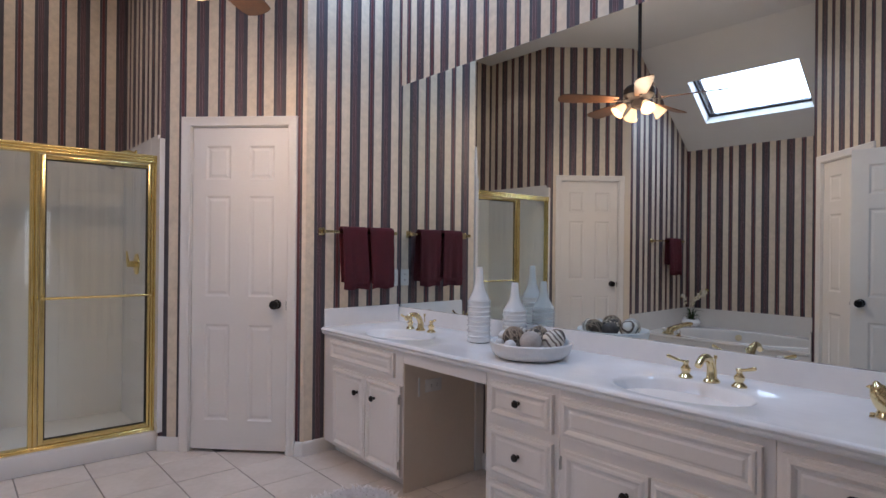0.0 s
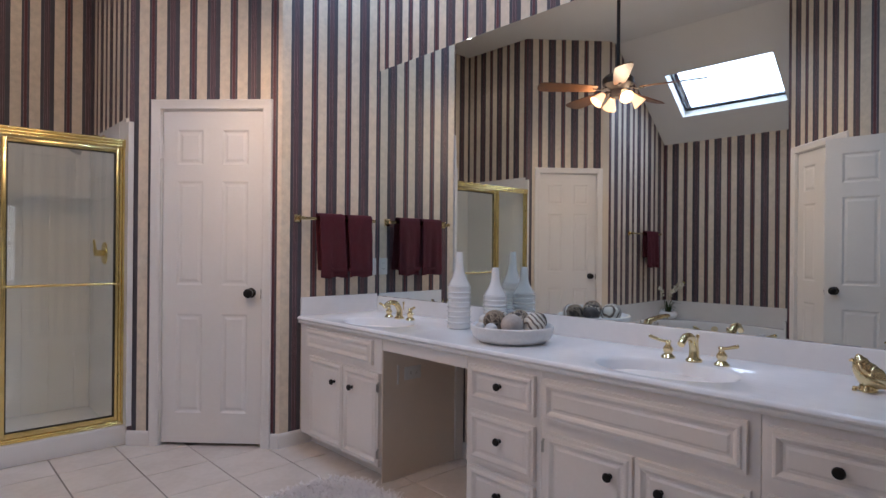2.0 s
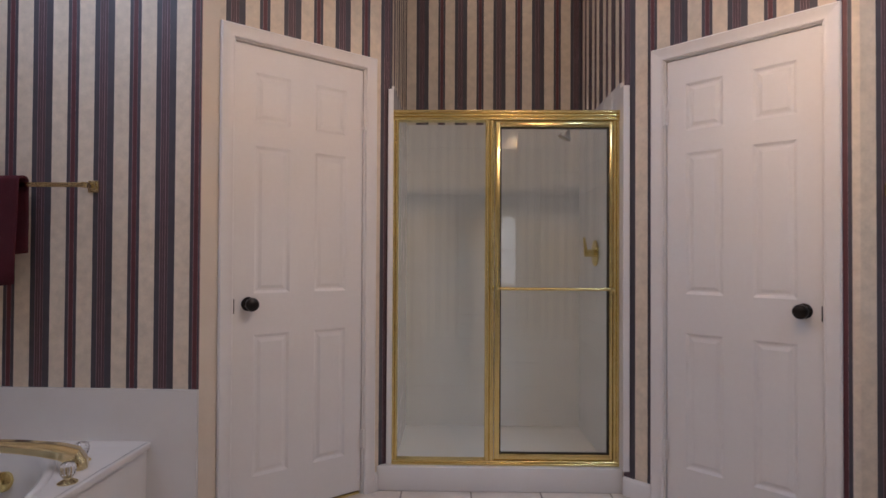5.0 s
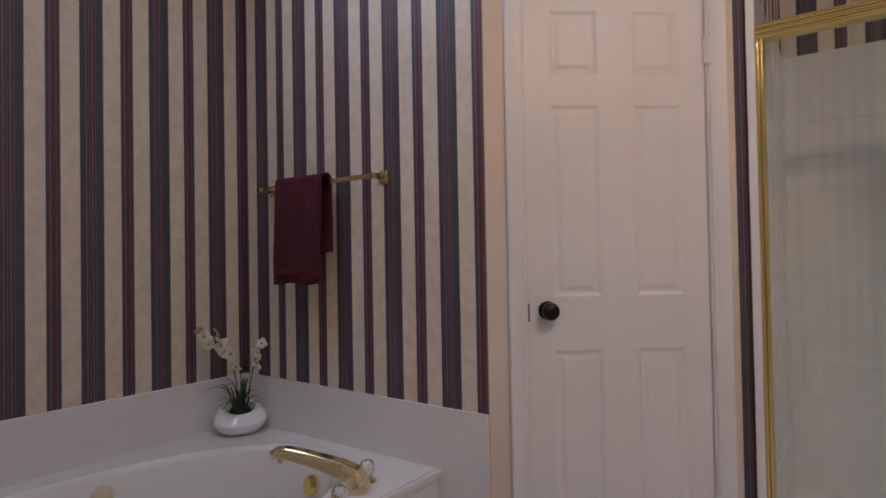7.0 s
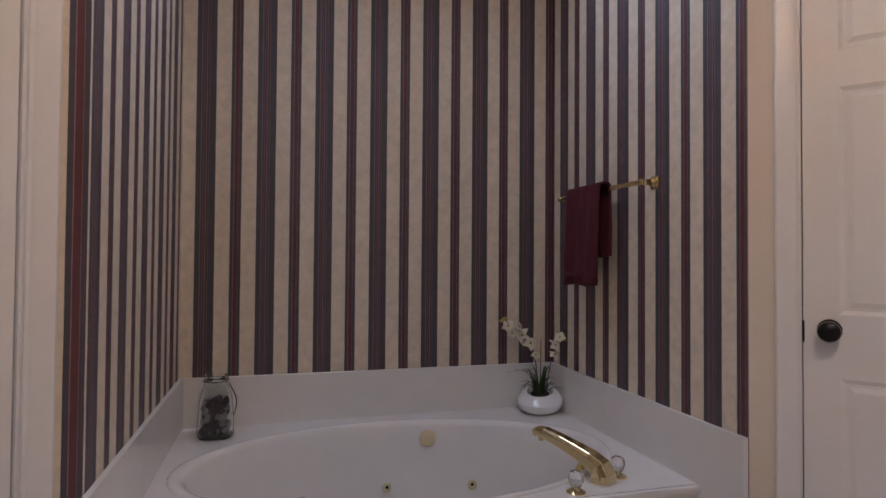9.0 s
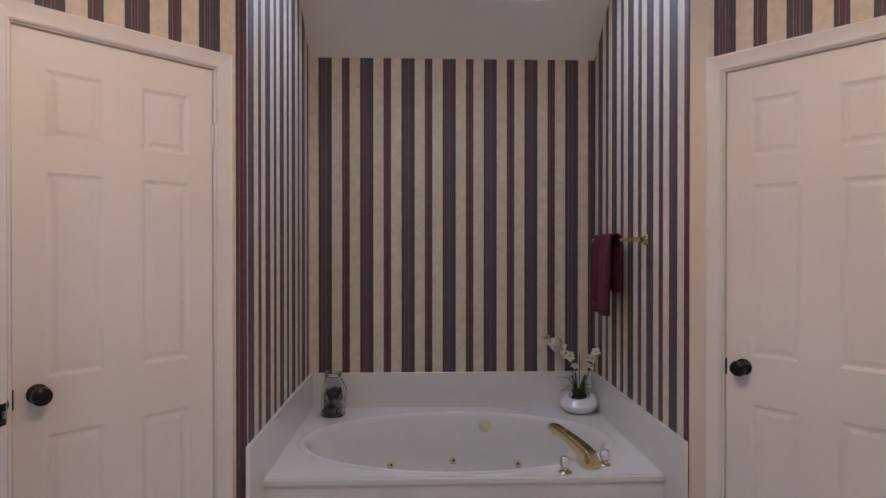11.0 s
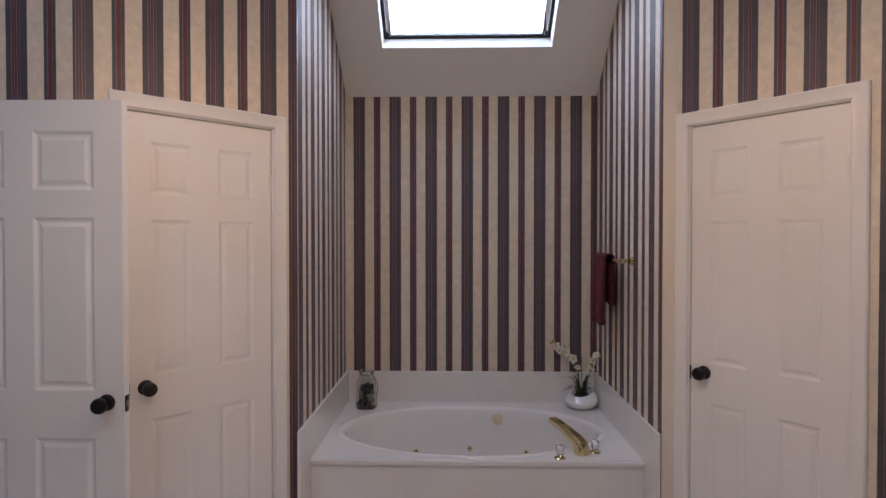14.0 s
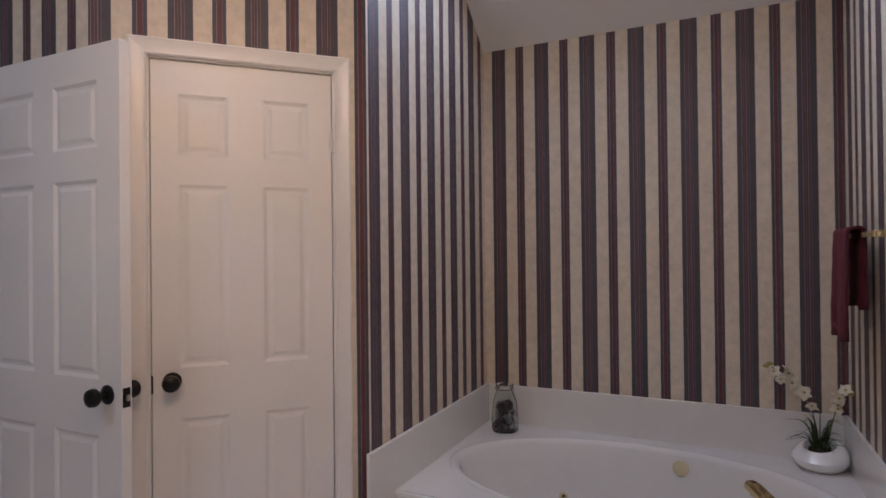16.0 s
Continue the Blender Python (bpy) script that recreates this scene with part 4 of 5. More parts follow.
def tub_wall(y, depth):
    """A place on the basin's far wall and the way out of it."""
    share = [(0.930, 0.014), (0.895, 0.10), (0.85, 0.22), (0.79, 0.33)]
    k = 0.0
    for (s0, d0), (s1, d1) in zip(share, share[1:]):
        if d0 <= depth <= d1:
            k = s0 + (s1 - s0) * (depth - d0) / (d1 - d0)
    t = (y - TUB_C[1]) / (TUB_B * k)
    x = TUB_C[0] - TUB_A * k * math.sqrt(max(0, 1 - t * t))
    n = Vector((math.sqrt(max(0, 1 - t * t)) / TUB_A, -t / TUB_B, 0.35 / TUB_A)).normalized()
    return Vector((x, y, DECK - depth)), n


for y, d, r in [(2.26, 0.255, 0.022), (2.615, 0.255, 0.022), (2.98, 0.255, 0.022)]:
    p, n = tub_wall(y, d)
    m = Matrix.Translation(p) @ n.to_track_quat("Z", "Y").to_matrix().to_4x4()
    jet = part("water_jet", lathe([(0, 0.010), (r * 0.35, 0.010), (r * 0.5, 0.014), (r * 0.9, 0.008), (r, -0.004)], 24, m=m), IVORY_JET, tub, "round almond-coloured jet")
    # black disc paints in the shade inside the nozzle
    part("jet_eye", lathe([(0, 0.0125), (r * 0.28, 0.0125), (r * 0.3, 0.006)], 16, m=m), PAINTED_DARK, jet)
p, n = tub_wall(2.80, 0.065)
m = Matrix.Translation(p) @ n.to_track_quat("Z", "Y").to_matrix().to_4x4()
part("air_button", lathe([(0, 0.008), (0.030, 0.008), (0.036, 0.004), (0.037, -0.004)], 28, m=m), IVORY_JET, tub, "round almond-coloured button")
part("overflow_plate", lathe([(0, 0.012), (0.026, 0.011), (0.035, 0.006), (0.037, -0.006)], 28, m=pose(-1.385, 3.303, 0.303, 70, 0, 0)), BRASS, tub, "brass overflow plate")


def tub_faucet():
    root = thing("tub_faucet", pose(-1.048, 3.178, DECK, 0, 0, 207), "polished brass roman tub spout with clear knobs", "faucet")
    bm = bmesh.new()
    spine = [(-0.022, 0.0, 0.041), (-0.020, 0.022, 0.040), (-0.008, 0.048, 0.037), (0.030, 0.066, 0.033), (0.085, 0.082, 0.029), (0.150, 0.098, 0.026), (0.215, 0.110, 0.024), (0.245, 0.110, 0.022), (0.262, 0.100, 0.018)]
    sec = [(-1, -1), (1, -1), (1, 0.35), (0.62, 1), (-0.62, 1), (-1, 0.35)]
    rings = []
    for i, (x, z, w) in enumerate(spine):
        a, b = spine[max(i - 1, 0)], spine[min(i + 1, len(spine) - 1)]
        d = Vector((b[0] - a[0], 0, b[1] - a[1])).normalized()
        up = Vector((-d.z, 0, d.x))
        rings.append([bm.verts.new(Vector((x, sy * w, z)) + up * su * w * 0.72) for sy, su in sec])
    for a, b in zip(rings, rings[1:]):
        for k in range(6):
            bm.faces.new((a[k], a[(k + 1) % 6], b[(k + 1) % 6], b[k]))
    bm.faces.new(rings[0])
    bm.faces.new(rings[-1][::-1])
    sp = part("spout", bm, GOLD, root, smooth=False)
    for v in sp.data.vertices:
        v.co.z = max(v.co.z, 0.0)
    bv = sp.modifiers.new("soft", "BEVEL")
    bv.width, bv.segments = 0.004, 2
    part("aerator", lathe([(0, 0), (0.009, 0), (0.010, 0.014), (0, 0.014)], 16, m=pose(0.236, 0, 0.076)), GOLD, root)
    for dx, dy in ((-0.006, 0.138), (-0.022, -0.078)):
        base = part("escutcheon", lathe([(0, 0), (0.030, 0), (0.030, 0.003), (0.020, 0.009), (0.012, 0.014), (0.011, 0.022), (0, 0.022)], 24, m=pose(dx, dy, 0)), GOLD, root)
        prof = [(0, 0.020), (0.016, 0.020), (0.019, 0.026), (0.0235, 0.038), (0.0235, 0.052), (0.019, 0.062), (0.010, 0.067), (0, 0.067)]
        knob = lathe(prof, 64, m=pose(dx, dy, 0))
        for v in knob.verts:
            r = Vector((v.co.x - dx, v.co.y - dy))
            k = 1 + 0.05 * math.sin(12 * math.atan2(r.y, r.x))
            v.co.x, v.co.y = dx + r.x * k, dy + r.y * k
        part("clear_knob", knob, CRYSTAL, root, "faceted clear acrylic knob")


tub_faucet()


def planter():
    root = thing("orchid_planter", pose(-1.885, 3.362, DECK) @ Matrix.Diagonal((1.06, 1.06, 1.0, 1)), "artificial white orchids in a round white pot", "potted orchid")
    pot = [(0, 0), (0.055, 0), (0.072, 0.006), (0.086, 0.017), (0.0945, 0.031), (0.0965, 0.043), (0.0935, 0.056), (0.085, 0.068), (0.074, 0.077), (0.064, 0.0815), (0.054, 0.083), (0.046, 0.076), (0.042, 0.066), (0, 0.066)]
    def tip(bm):
        """Lower the mouth towards the tub."""
        for v in bm.verts:
            v.co.z *= 1.32
            t = min(1.0, max(0.0, (v.co.z - 0.045) / 0.045))
            v.co.z -= t * (0.34 * (0.89 * v.co.x - 0.45 * v.co.y) + 0.006)
        return bm

    part("pot", tip(lathe(pot, 48, sx=1.0, sy=1.08)), CERAMIC, root)
    soil = lathe([(0.043, 0.068), (0.03, 0.074), (0.012, 0.078), (0, 0.078)], 24)
    for v in soil.verts:
        v.co.z += 0.006 * noise.noise(v.co * 140)
    part("moss", tip(soil), SOIL, root)
    rng = random.Random(7)
    for k in range(30):
        a = rng.uniform(0, 6.283)
        reach, high = rng.uniform(0.03, 0.15), rng.uniform(0.06, 0.17)
        r0 = rng.uniform(0.0, 0.025)
        c, s = math.cos(a), math.sin(a)
        bm = bmesh.new()
        pts = smooth_path([(c * r0, s * r0, 0.066), (c * (r0 + reach * 0.35), s * (r0 + reach * 0.35), 0.066 + high * 0.8), (c * (r0 + reach), s * (r0 + reach), 0.066 + high * rng.uniform(0.55, 1.05))], 5)
        w = rng.uniform(0.0036, 0.0070)
        rows = []
        for i, p in enumerate(pts):
            q = w * (1 - (i / (len(pts) - 1)) ** 2) + 0.0004
            side = Vector((-s, c, 0)) * q
            rows.append((bm.verts.new(p - side), bm.verts.new(p + Vector((0, 0, -q * 0.5))), bm.verts.new(p + side)))
        for u, v in zip(rows, rows[1:]):
            for i in (0, 1):
                bm.faces.new((u[i], u[i + 1], v[i + 1], v[i]))
        part("leaf", bm, LEAF, root)
    stems = [[(-0.005, -0.012, 0.066), (0.0, -0.012, 0.16), (0.004, -0.035, 0.235), (0.012, -0.080, 0.285), (0.016, -0.125, 0.315)],
             [(0.0, 0.0, 0.066), (0.002, 0.002, 0.17), (0.01, 0.0, 0.255)],
             [(0.008, 0.014, 0.066), (0.008, 0.032, 0.16), (0.01, 0.050, 0.225), (0.006, 0.068, 0.262)]]
    stems = [[(x, y * 1.36, 0.066 + (z - 0.066) * 1.48) for x, y, z in line] for line in stems]
    for pts in stems:
        part("stem", tube(pts, [0.0026, 0.0022, 0.0014], 6, 6), STEM, root)

    def bloom(c, size, seed):
        rr = random.Random(seed)
        tilt = Euler((rr.uniform(-0.5, 0.5), rr.uniform(0.6, 1.4), rr.uniform(-0.9, 0.9))).to_matrix()
        bm = bmesh.new()
        for k in range(5):
            a = 2 * math.pi * k / 5 + rr.uniform(-0.15, 0.15)
            ln, wd = size * rr.uniform(0.85, 1.1), size * (0.34 if k % 2 else 0.50)
            rows = []
            for i in range(5):
                t = i / 4
                q = wd * math.sin(math.pi * min(0.97, 0.12 + 0.86 * t)) * (1 - 0.25 * t)
                along_p = Vector((math.cos(a), math.sin(a), 0)) * ln * t + Vector((0, 0, size * (0.45 * t - 0.55 * t * t)))
                side = Vector((-math.sin(a), math.cos(a), 0)) * q
                rows.append([bm.verts.new(Vector(c) + tilt @ (along_p + side * j + Vector((0, 0, 0.18 * q * abs(j))))) for j in (-1, 0, 1)])
            for u, v in zip(rows, rows[1:]):
                for i in (0, 1):
                    bm.faces.new((u[i], u[i + 1], v[i + 1], v[i]))
        f = part("flower", bm, PETAL, root, "white orchid bloom")
        part("flower_centre", sphere(Vector(c) + tilt @ Vector((0, 0, size * 0.12)), size * 0.15, None, 10), BUD, f)

    spots = [(0.016, -0.118, 0.302, 0.026), (0.020, -0.082, 0.300, 0.030), (0.022, -0.068, 0.272, 0.032), (0.016, -0.040, 0.245, 0.030), (0.012, -0.020, 0.205, 0.022), (0.018, 0.048, 0.236, 0.028), (0.016, 0.066, 0.262, 0.024), (0.020, 0.044, 0.205, 0.026), (0.004, -0.100, 0.278, 0.022)]
    for k, (x, y, z, s) in enumerate(spots):
        bloom((x, y * 1.36, 0.066 + (z - 0.066) * 1.48), s * 1.27, k)
    for x, y, z in [(0.018, -0.140, 0.318), (0.008, 0.078, 0.268), (0.01, 0.083, 0.252), (0.016, -0.130, 0.325)]:
        part("bud", sphere((x, y * 1.36, 0.066 + (z - 0.066) * 1.48), 0.010, None, 10, 0.8, 1.3, 0.9), BUD, root, "yellow-green bud")


planter()


def shell_jar():
    root = thing("glass_jar", pose(-1.862, 1.922, DECK) @ Matrix.Diagonal((1.20, 1.20, 1.46, 1)), "clear glass jar of dark shells with a wire handle", "jar")
    part("jar_body", lathe([(0, 0), (0.054, 0), (0.060, 0.006), (0.059, 0.05), (0.054, 0.10), (0.050, 0.118), (0.040, 0.138), (0.036, 0.150), (0.037, 0.158), (0.041, 0.164), (0.041, 0.170), (0.037, 0.171), (0.034, 0.158), (0.033, 0.148), (0.037, 0.136), (0.047, 0.116), (0.051, 0.10), (0.056, 0.05), (0.057, 0.008), (0, 0.006)], 40), JAR_GLASS, root)
    part("handle", tube([(0.02, 0.042, 0.150), (0.03, 0.066, 0.110), (0.028, 0.064, 0.075), (0.012, 0.056, 0.06)], 0.0016, 6, 5), BRONZE, root, "thin wire handle")
    part("neck_wire", lathe([(0.0415, 0.154), (0.0430, 0.1555), (0.0415, 0.157), (0.040, 0.1555)], 24, closed=True), BRONZE, root)
    rng = random.Random(3)
    for k in range(78):
        a, rr = rng.uniform(0, 6.283), (0.0425 - 0.004 * k / 78) * math.sqrt(rng.random())
        z = 0.018 + 0.086 * (k / 78)
        s = rng.uniform(0.012, 0.018)
        bm = sphere((0, 0, 0), s, None, 10, 1, rng.uniform(0.6, 0.9), rng.uniform(0.55, 0.8))
        for v in bm.verts:
            v.co *= 1 + 0.18 * noise.noise(v.co * 110 + Vector((k, 0, 0)))
        bmesh.ops.transform(bm, matrix=pose(rr * math.cos(a), rr * math.sin(a), z, rng.uniform(0, 180), rng.uniform(0, 180), rng.uniform(0, 180)), verts=bm.verts[:])
        part("shell", bm, PEBBLE[0 if k % 3 == 0 else 1], root)


shell_jar()

# ---- shower ----
SX0, SX1, SY = -0.035, 1.072, 4.06
curb = tagged(part("shower_curb", box(-0.105, 1.083, 4.012, 4.13, 0.0, 0.118, 0.006), SHOWER_TILE), "white tiled shower curb", "shower curb", kind="structure")
tagged(part("shower_pan", box(-0.048, 1.083, 4.13, 4.948, 0.0, 0.05), SHOWER_TILE, smooth=False), "white shower floor", "shower floor", kind="structure")


def gold_bar(root, name, x0, x1, z0, z1, y0, y1, ribs=2):
    """An extruded gold rail whose room side carries rounded ribs."""
    upright = (z1 - z0) > (x1 - x0)
    w0, w1, l0, l1 = (x0, x1, z0, z1) if upright else (z0, z1, x0, x1)
    w = (w1 - w0) / (ribs + 1)
    prof = [(w0, y1), (w0, y0 + 0.004)]
    for k in range(ribs + 1):
        prof += [(w0 + w * (k + (1 - math.cos(math.pi * q / 6)) / 2), y0 + 0.004 - 0.007 * math.sin(math.pi * q / 6)) for q in range(1, 7)]
    prof.append((w1, y1))
    bm = bmesh.new()
    ends = [[bm.verts.new((c, y, v) if upright else (v, y, c)) for c, y in prof] for v in (l0, l1)]
    for i in range(len(prof)):
        j = (i + 1) % len(prof)
        bm.faces.new((ends[0][i], ends[0][j], ends[1][j], ends[1][i]))
    bm.faces.new(ends[0])
    bm.faces.new(ends[1][::-1])
    return part(name, bm, BRASS, root, "polished gold aluminium rail")


def shower_door():
    root = thing("shower_enclosure", pose(0, 0, 0), "gold-framed glass shower enclosure with a hinged door", "shower enclosure")
    z0, z1 = 0.119, 1.858
    gold_bar(root, "header", SX0, SX1, 1.806, z1, SY - 0.028, SY + 0.028, 2)
    gold_bar(root, "bottom_track", SX0, SX1, z0, z0 + 0.026, SY - 0.024, SY + 0.024, 1)
    gold_bar(root, "wall_jamb", SX0, SX0 + 0.024, z0 + 0.026, 1.806, SY - 0.022, SY + 0.022, 1)
    gold_bar(root, "wall_jamb", SX1 - 0.030, SX1, z0 + 0.026, 1.806, SY - 0.022, SY + 0.022, 1)
    gold_bar(root, "centre_post", 0.418, 0.462, z0 + 0.026, 1.806, SY - 0.024, SY + 0.024, 1)
    fixed = part("fixed_pane", box(SX0 + 0.020, 0.420, SY - 0.003, SY + 0.003, z0 + 0.02, 1.81), SHOWER_GLASS, root, "clear fixed glass", smooth=False)
    fixed.visible_shadow = False
    d0, d1, db, dt = 0.465, 1.040, 0.150, 1.800
    leaf = part("door_pane", box(d0 + 0.018, d1 - 0.014, SY - 0.003, SY + 0.003, db + 0.02, dt - 0.02), SHOWER_GLASS, root, "clear door glass", smooth=False)
    leaf.visible_shadow = False
    for x0, x1, a, b in [(d0, d0 + 0.026, db, dt), (d1 - 0.016, d1, db, dt), (d0 + 0.026, d1 - 0.016, dt - 0.026, dt), (d0 + 0.026, d1 - 0.016, db, db + 0.026)]:
        part("door_rail", box(x0, x1, SY - 0.020, SY + 0.012, a, b, 0.003), BRASS, root, "gold door rail")
    for x0, x1, a, b in [(d0 + 0.0262, d0 + 0.032, db + 0.027, dt - 0.027), (d1 - 0.026, d1 - 0.0162, db + 0.027, dt - 0.027), (d0 + 0.033, d1 - 0.027, dt - 0.033, dt - 0.0262), (d0 + 0.033, d1 - 0.027, db + 0.0262, db + 0.033)]:
        part("gasket", box(x0, x1, SY - 0.012, SY - 0.004, a, b), GASKET, root, "dark rubber gasket", smooth=False)
    bar = part("grab_bar", tube([(d0 + 0.004, SY - 0.055, 0.982), (d1 - 0.004, SY - 0.055, 0.982)], 0.0075, 12, 2), BRASS, root, "thin horizontal gold towel bar")
    for x in (d0 + 0.012, d1 - 0.012):
        part("bar_bracket", lathe([(0, 0), (0.010, 0), (0.010, 0.03), (0.013, 0.034), (0.012, 0.045), (0, 0.047)], 14, m=pose(x, SY - 0.018, 0.982, 90, 0, 0)), BRASS, root)


shower_door()


def shower_head():
    root = thing("shower_rose", pose(1.069, 4.55, 1.93), "grey shower head on a bent brass arm", "shower head")
    part("arm", tube([(0, 0, 0), (-0.05, 0, 0.012), (-0.11, 0, -0.012), (-0.14, 0, -0.045)], 0.009, 12, 6), BRASS, root)
    part("flange", lathe([(0, 0), (0.028, 0), (0.024, 0.008), (0, 0.010)], 20, m=pose(0, 0, 0, 0, -90, 0)), BRASS, root)
    part("head", lathe([(0, 0.0), (0.012, 0.0), (0.014, 0.02), (0.026, 0.045), (0.038, 0.062), (0.038, 0.072), (0.03, 0.075), (0, 0.074)], 24, m=pose(-0.138, 0, -0.042, 0, 205, 0)), STEEL, root, "grey bell-shaped head")


shower_head()


def shower_valve():
    root = thing("shower_valve", pose(1.069, 4.50, 1.16), "brass shower valve with a lever handle", "shower valve")
    part("plate", lathe([(0, 0), (0.075, 0), (0.070, 0.008), (0.03, 0.014), (0, 0.016)], 32, m=pose(0, 0, 0, 0, -90, 0)), BRASS, root)
    part("stem", lathe([(0, 0), (0.022, 0), (0.020, 0.05), (0, 0.052)], 20, m=pose(-0.012, 0, 0, 0, -90, 0)), BRASS, root)
    part("lever", tube([(-0.055, 0, 0.0), (-0.06, 0.0, 0.05), (-0.065, 0.0, 0.09)], [0.012, 0.008, 0.007], 10, 4), BRASS, root)


shower_valve()

# tile jamb strips beside the enclosure
for x0, x1, y0 in ((-0.062, -0.0355, 4.036), (1.0725, 1.103, 3.974)):
    tagged(part("tile_trim", box(x0, x1, y0, 4.135, 0.119, 1.962, 0.002), SHOWER_TILE, smooth=False), "white glazed tile edge beside the shower frame", "tile edge", kind="structure")


# ---- ceiling fan and lights ----
def ceiling_fan():
    fx, fy = FAN
    root = thing("ceiling_fan", pose(fx, fy, 0), "dark bronze five-blade ceiling fan with lit glass shades", "ceiling fan")
    part("canopy", lathe([(0, TOP), (0.065, TOP), (0.065, TOP - 0.02), (0.04, TOP - 0.06), (0.014, TOP - 0.075), (0, TOP - 0.075)], 28), BRONZE, root)
    part("downrod", lathe([(0, 2.570), (0.0135, 2.570), (0.0135, TOP - 0.06), (0, TOP - 0.06)], 16), BRONZE, root, "long dark rod")
    part("motor", lathe([(0, 2.600), (0.03, 2.600), (0.045, 2.585), (0.095, 2.575), (0.118, 2.550), (0.120, 2.505), (0.100, 2.482), (0.070, 2.475), (0.060, 2.465), (0.060, 2.417), (0.048, 2.402), (0, 2.398)], 36), BRONZE, root)
    for k in range(5):
        a = radians(38 + 72 * k)
        rot = Matrix.Rotation(a, 4, "Z")
        arm = tube([(0.09, 0, 2.479), (0.15, 0, 2.457), (0.20, 0, 2.463)], [0.010, 0.008, 0.012], 8, 4, None, 0.5)
        bmesh.ops.transform(arm, matrix=rot, verts=arm.verts[:])
        part("blade_arm", arm, BRONZE, root)
        bm = bmesh.new()
        outline = [(0.17, 0.040), (0.24, 0.052), (0.40, 0.062), (0.56, 0.068), (0.615, 0.060), (0.635, 0.035), (0.64, 0.0)]
        loop = outline + [(x, -w) for x, w in outline[-2::-1]]
        top = [bm.verts.new((x, y, 0.0035)) for x, y in loop]
        low = [bm.verts.new((x, y, -0.0035)) for x, y in loop]
        bm.faces.new(top)
        bm.faces.new(low[::-1])
        for i in range(len(loop)):
            j = (i + 1) % len(loop)
            bm.faces.new((top[i], low[i], low[j], top[j]))
        bmesh.ops.transform(bm, matrix=rot @ pose(0, 0, 2.469, -13, 0, 0), verts=bm.verts[:])
        part("blade", bm, WOOD, root, "reddish brown wooden blade", smooth=False)
    for k in range(4):
        a = radians(38 + 90 * k)
        c, s = math.cos(a), math.sin(a)
        part("lamp_arm", tube([(c * 0.03, s * 0.03, 2.437), (c * 0.085, s * 0.085, 2.444), (c * 0.115, s * 0.115, 2.425)], 0.008, 8, 5), BRONZE, root)
        m = Matrix.Translation((c * 0.115, s * 0.115, 2.427)) @ Matrix.Rotation(a, 4, "Z") @ pose(0, 0, 0, 0, 180 - 44, 0)
        prof = [(0.016, 0.0), (0.022, 0.006), (0.030, 0.030), (0.040, 0.060), (0.052, 0.088), (0.055, 0.092), (0.050, 0.088), (0.038, 0.060), (0.028, 0.030), (0.018, 0.008)]
        bm = lathe(prof, 28, m=m)
        shade = part("shade", bm, FROSTED, root, "ribbed frosted glass shade, lit")
        shade.visible_shadow = False
        bulb = part("bulb", lathe([(0.006, 0.022), (0.010, 0.030), (0.017, 0.045), (0.020, 0.058), (0.016, 0.072), (0.008, 0.079), (0, 0.081)], 20, m=m), BULB_GLASS, shade, "glowing bulb")
        bulb.visible_shadow = False
        lamp = new("fan_bulb", bpy.data.lights.new("fan_bulb", "POINT"))
        lamp.data.energy, lamp.data.color, lamp.data.shadow_soft_size = BULB, (1.0, 0.70, 0.41), 0.03
        q = m @ Vector((0, 0, 0.062))
        lamp.location = (fx + q.x, fy + q.y, q.z)
        beam = new("shade_beam", bpy.data.lights.new("shade_beam", "SPOT"))
        beam.data.energy, beam.data.color, beam.data.shadow_soft_size = BEAM, (1.0, 0.69, 0.40), 0.03
        beam.data.spot_size, beam.data.spot_blend = radians(70), 1.0
        beam.matrix_basis = Matrix.Translation((fx + q.x, fy + q.y, q.z)) @ Matrix.Rotation(a, 4, "Z") @ pose(0, 0, 0, 0, -61, 0)


ceiling_fan()


def can_light(x, y):
    root = thing("recessed_light", pose(x, y, TOP), "white recessed ceiling light, lit", "recessed light", group="recessed lights")
    part("trim_ring", lathe([(0.062, -0.001), (0.092, -0.001), (0.090, -0.006), (0.066, -0.007), (0.060, -0.002)], 36), PLASTIC, root)
    part("lamp_face", lathe([(0, -0.003), (0.060, -0.003), (0.060, -0.0005), (0, -0.0005)], 28), LAMP_FACE, root, "glowing lamp face")
    lamp = new("can_lamp", bpy.data.lights.new("can_lamp", "SPOT"))
    lamp.data.energy, lamp.data.color, lamp.data.shadow_soft_size = CAN, (1.0, 0.80, 0.58), 0.05
    lamp.data.spot_size, lamp.data.spot_blend = radians(115), 0.6
    lamp.location = (x, y, TOP - 0.02)


for x, y in CANS:
    can_light(x, y)


# Cool disc lamps added on the unseen ceiling to brighten the vanity side.
def cool_fill_light(x, y):
    root = thing("vanity_fill_light", pose(x, y, TOP), "unseen round ceiling light added for cool fill above the vanity", "tubular skylight", group="tubular skylights")
    part("trim_ring", lathe([(0.215, -0.001), (0.245, -0.001), (0.243, -0.010), (0.220, -0.012), (0.212, -0.002)], 40), PLASTIC, root)
    lamp = new("vanity_fill_lamp", bpy.data.lights.new("vanity_fill_lamp", "AREA"))
    lamp.data.shape, lamp.data.size = "DISK", 0.42
    lamp.data.energy, lamp.data.color = COOL_FILL * (1.6 if y < 2 else 1.0), (0.60, 0.81, 1.0)
    lamp.location = (x, y, TOP - 0.004)


for x, y in COOL_FILLS:
    cool_fill_light(x, y)


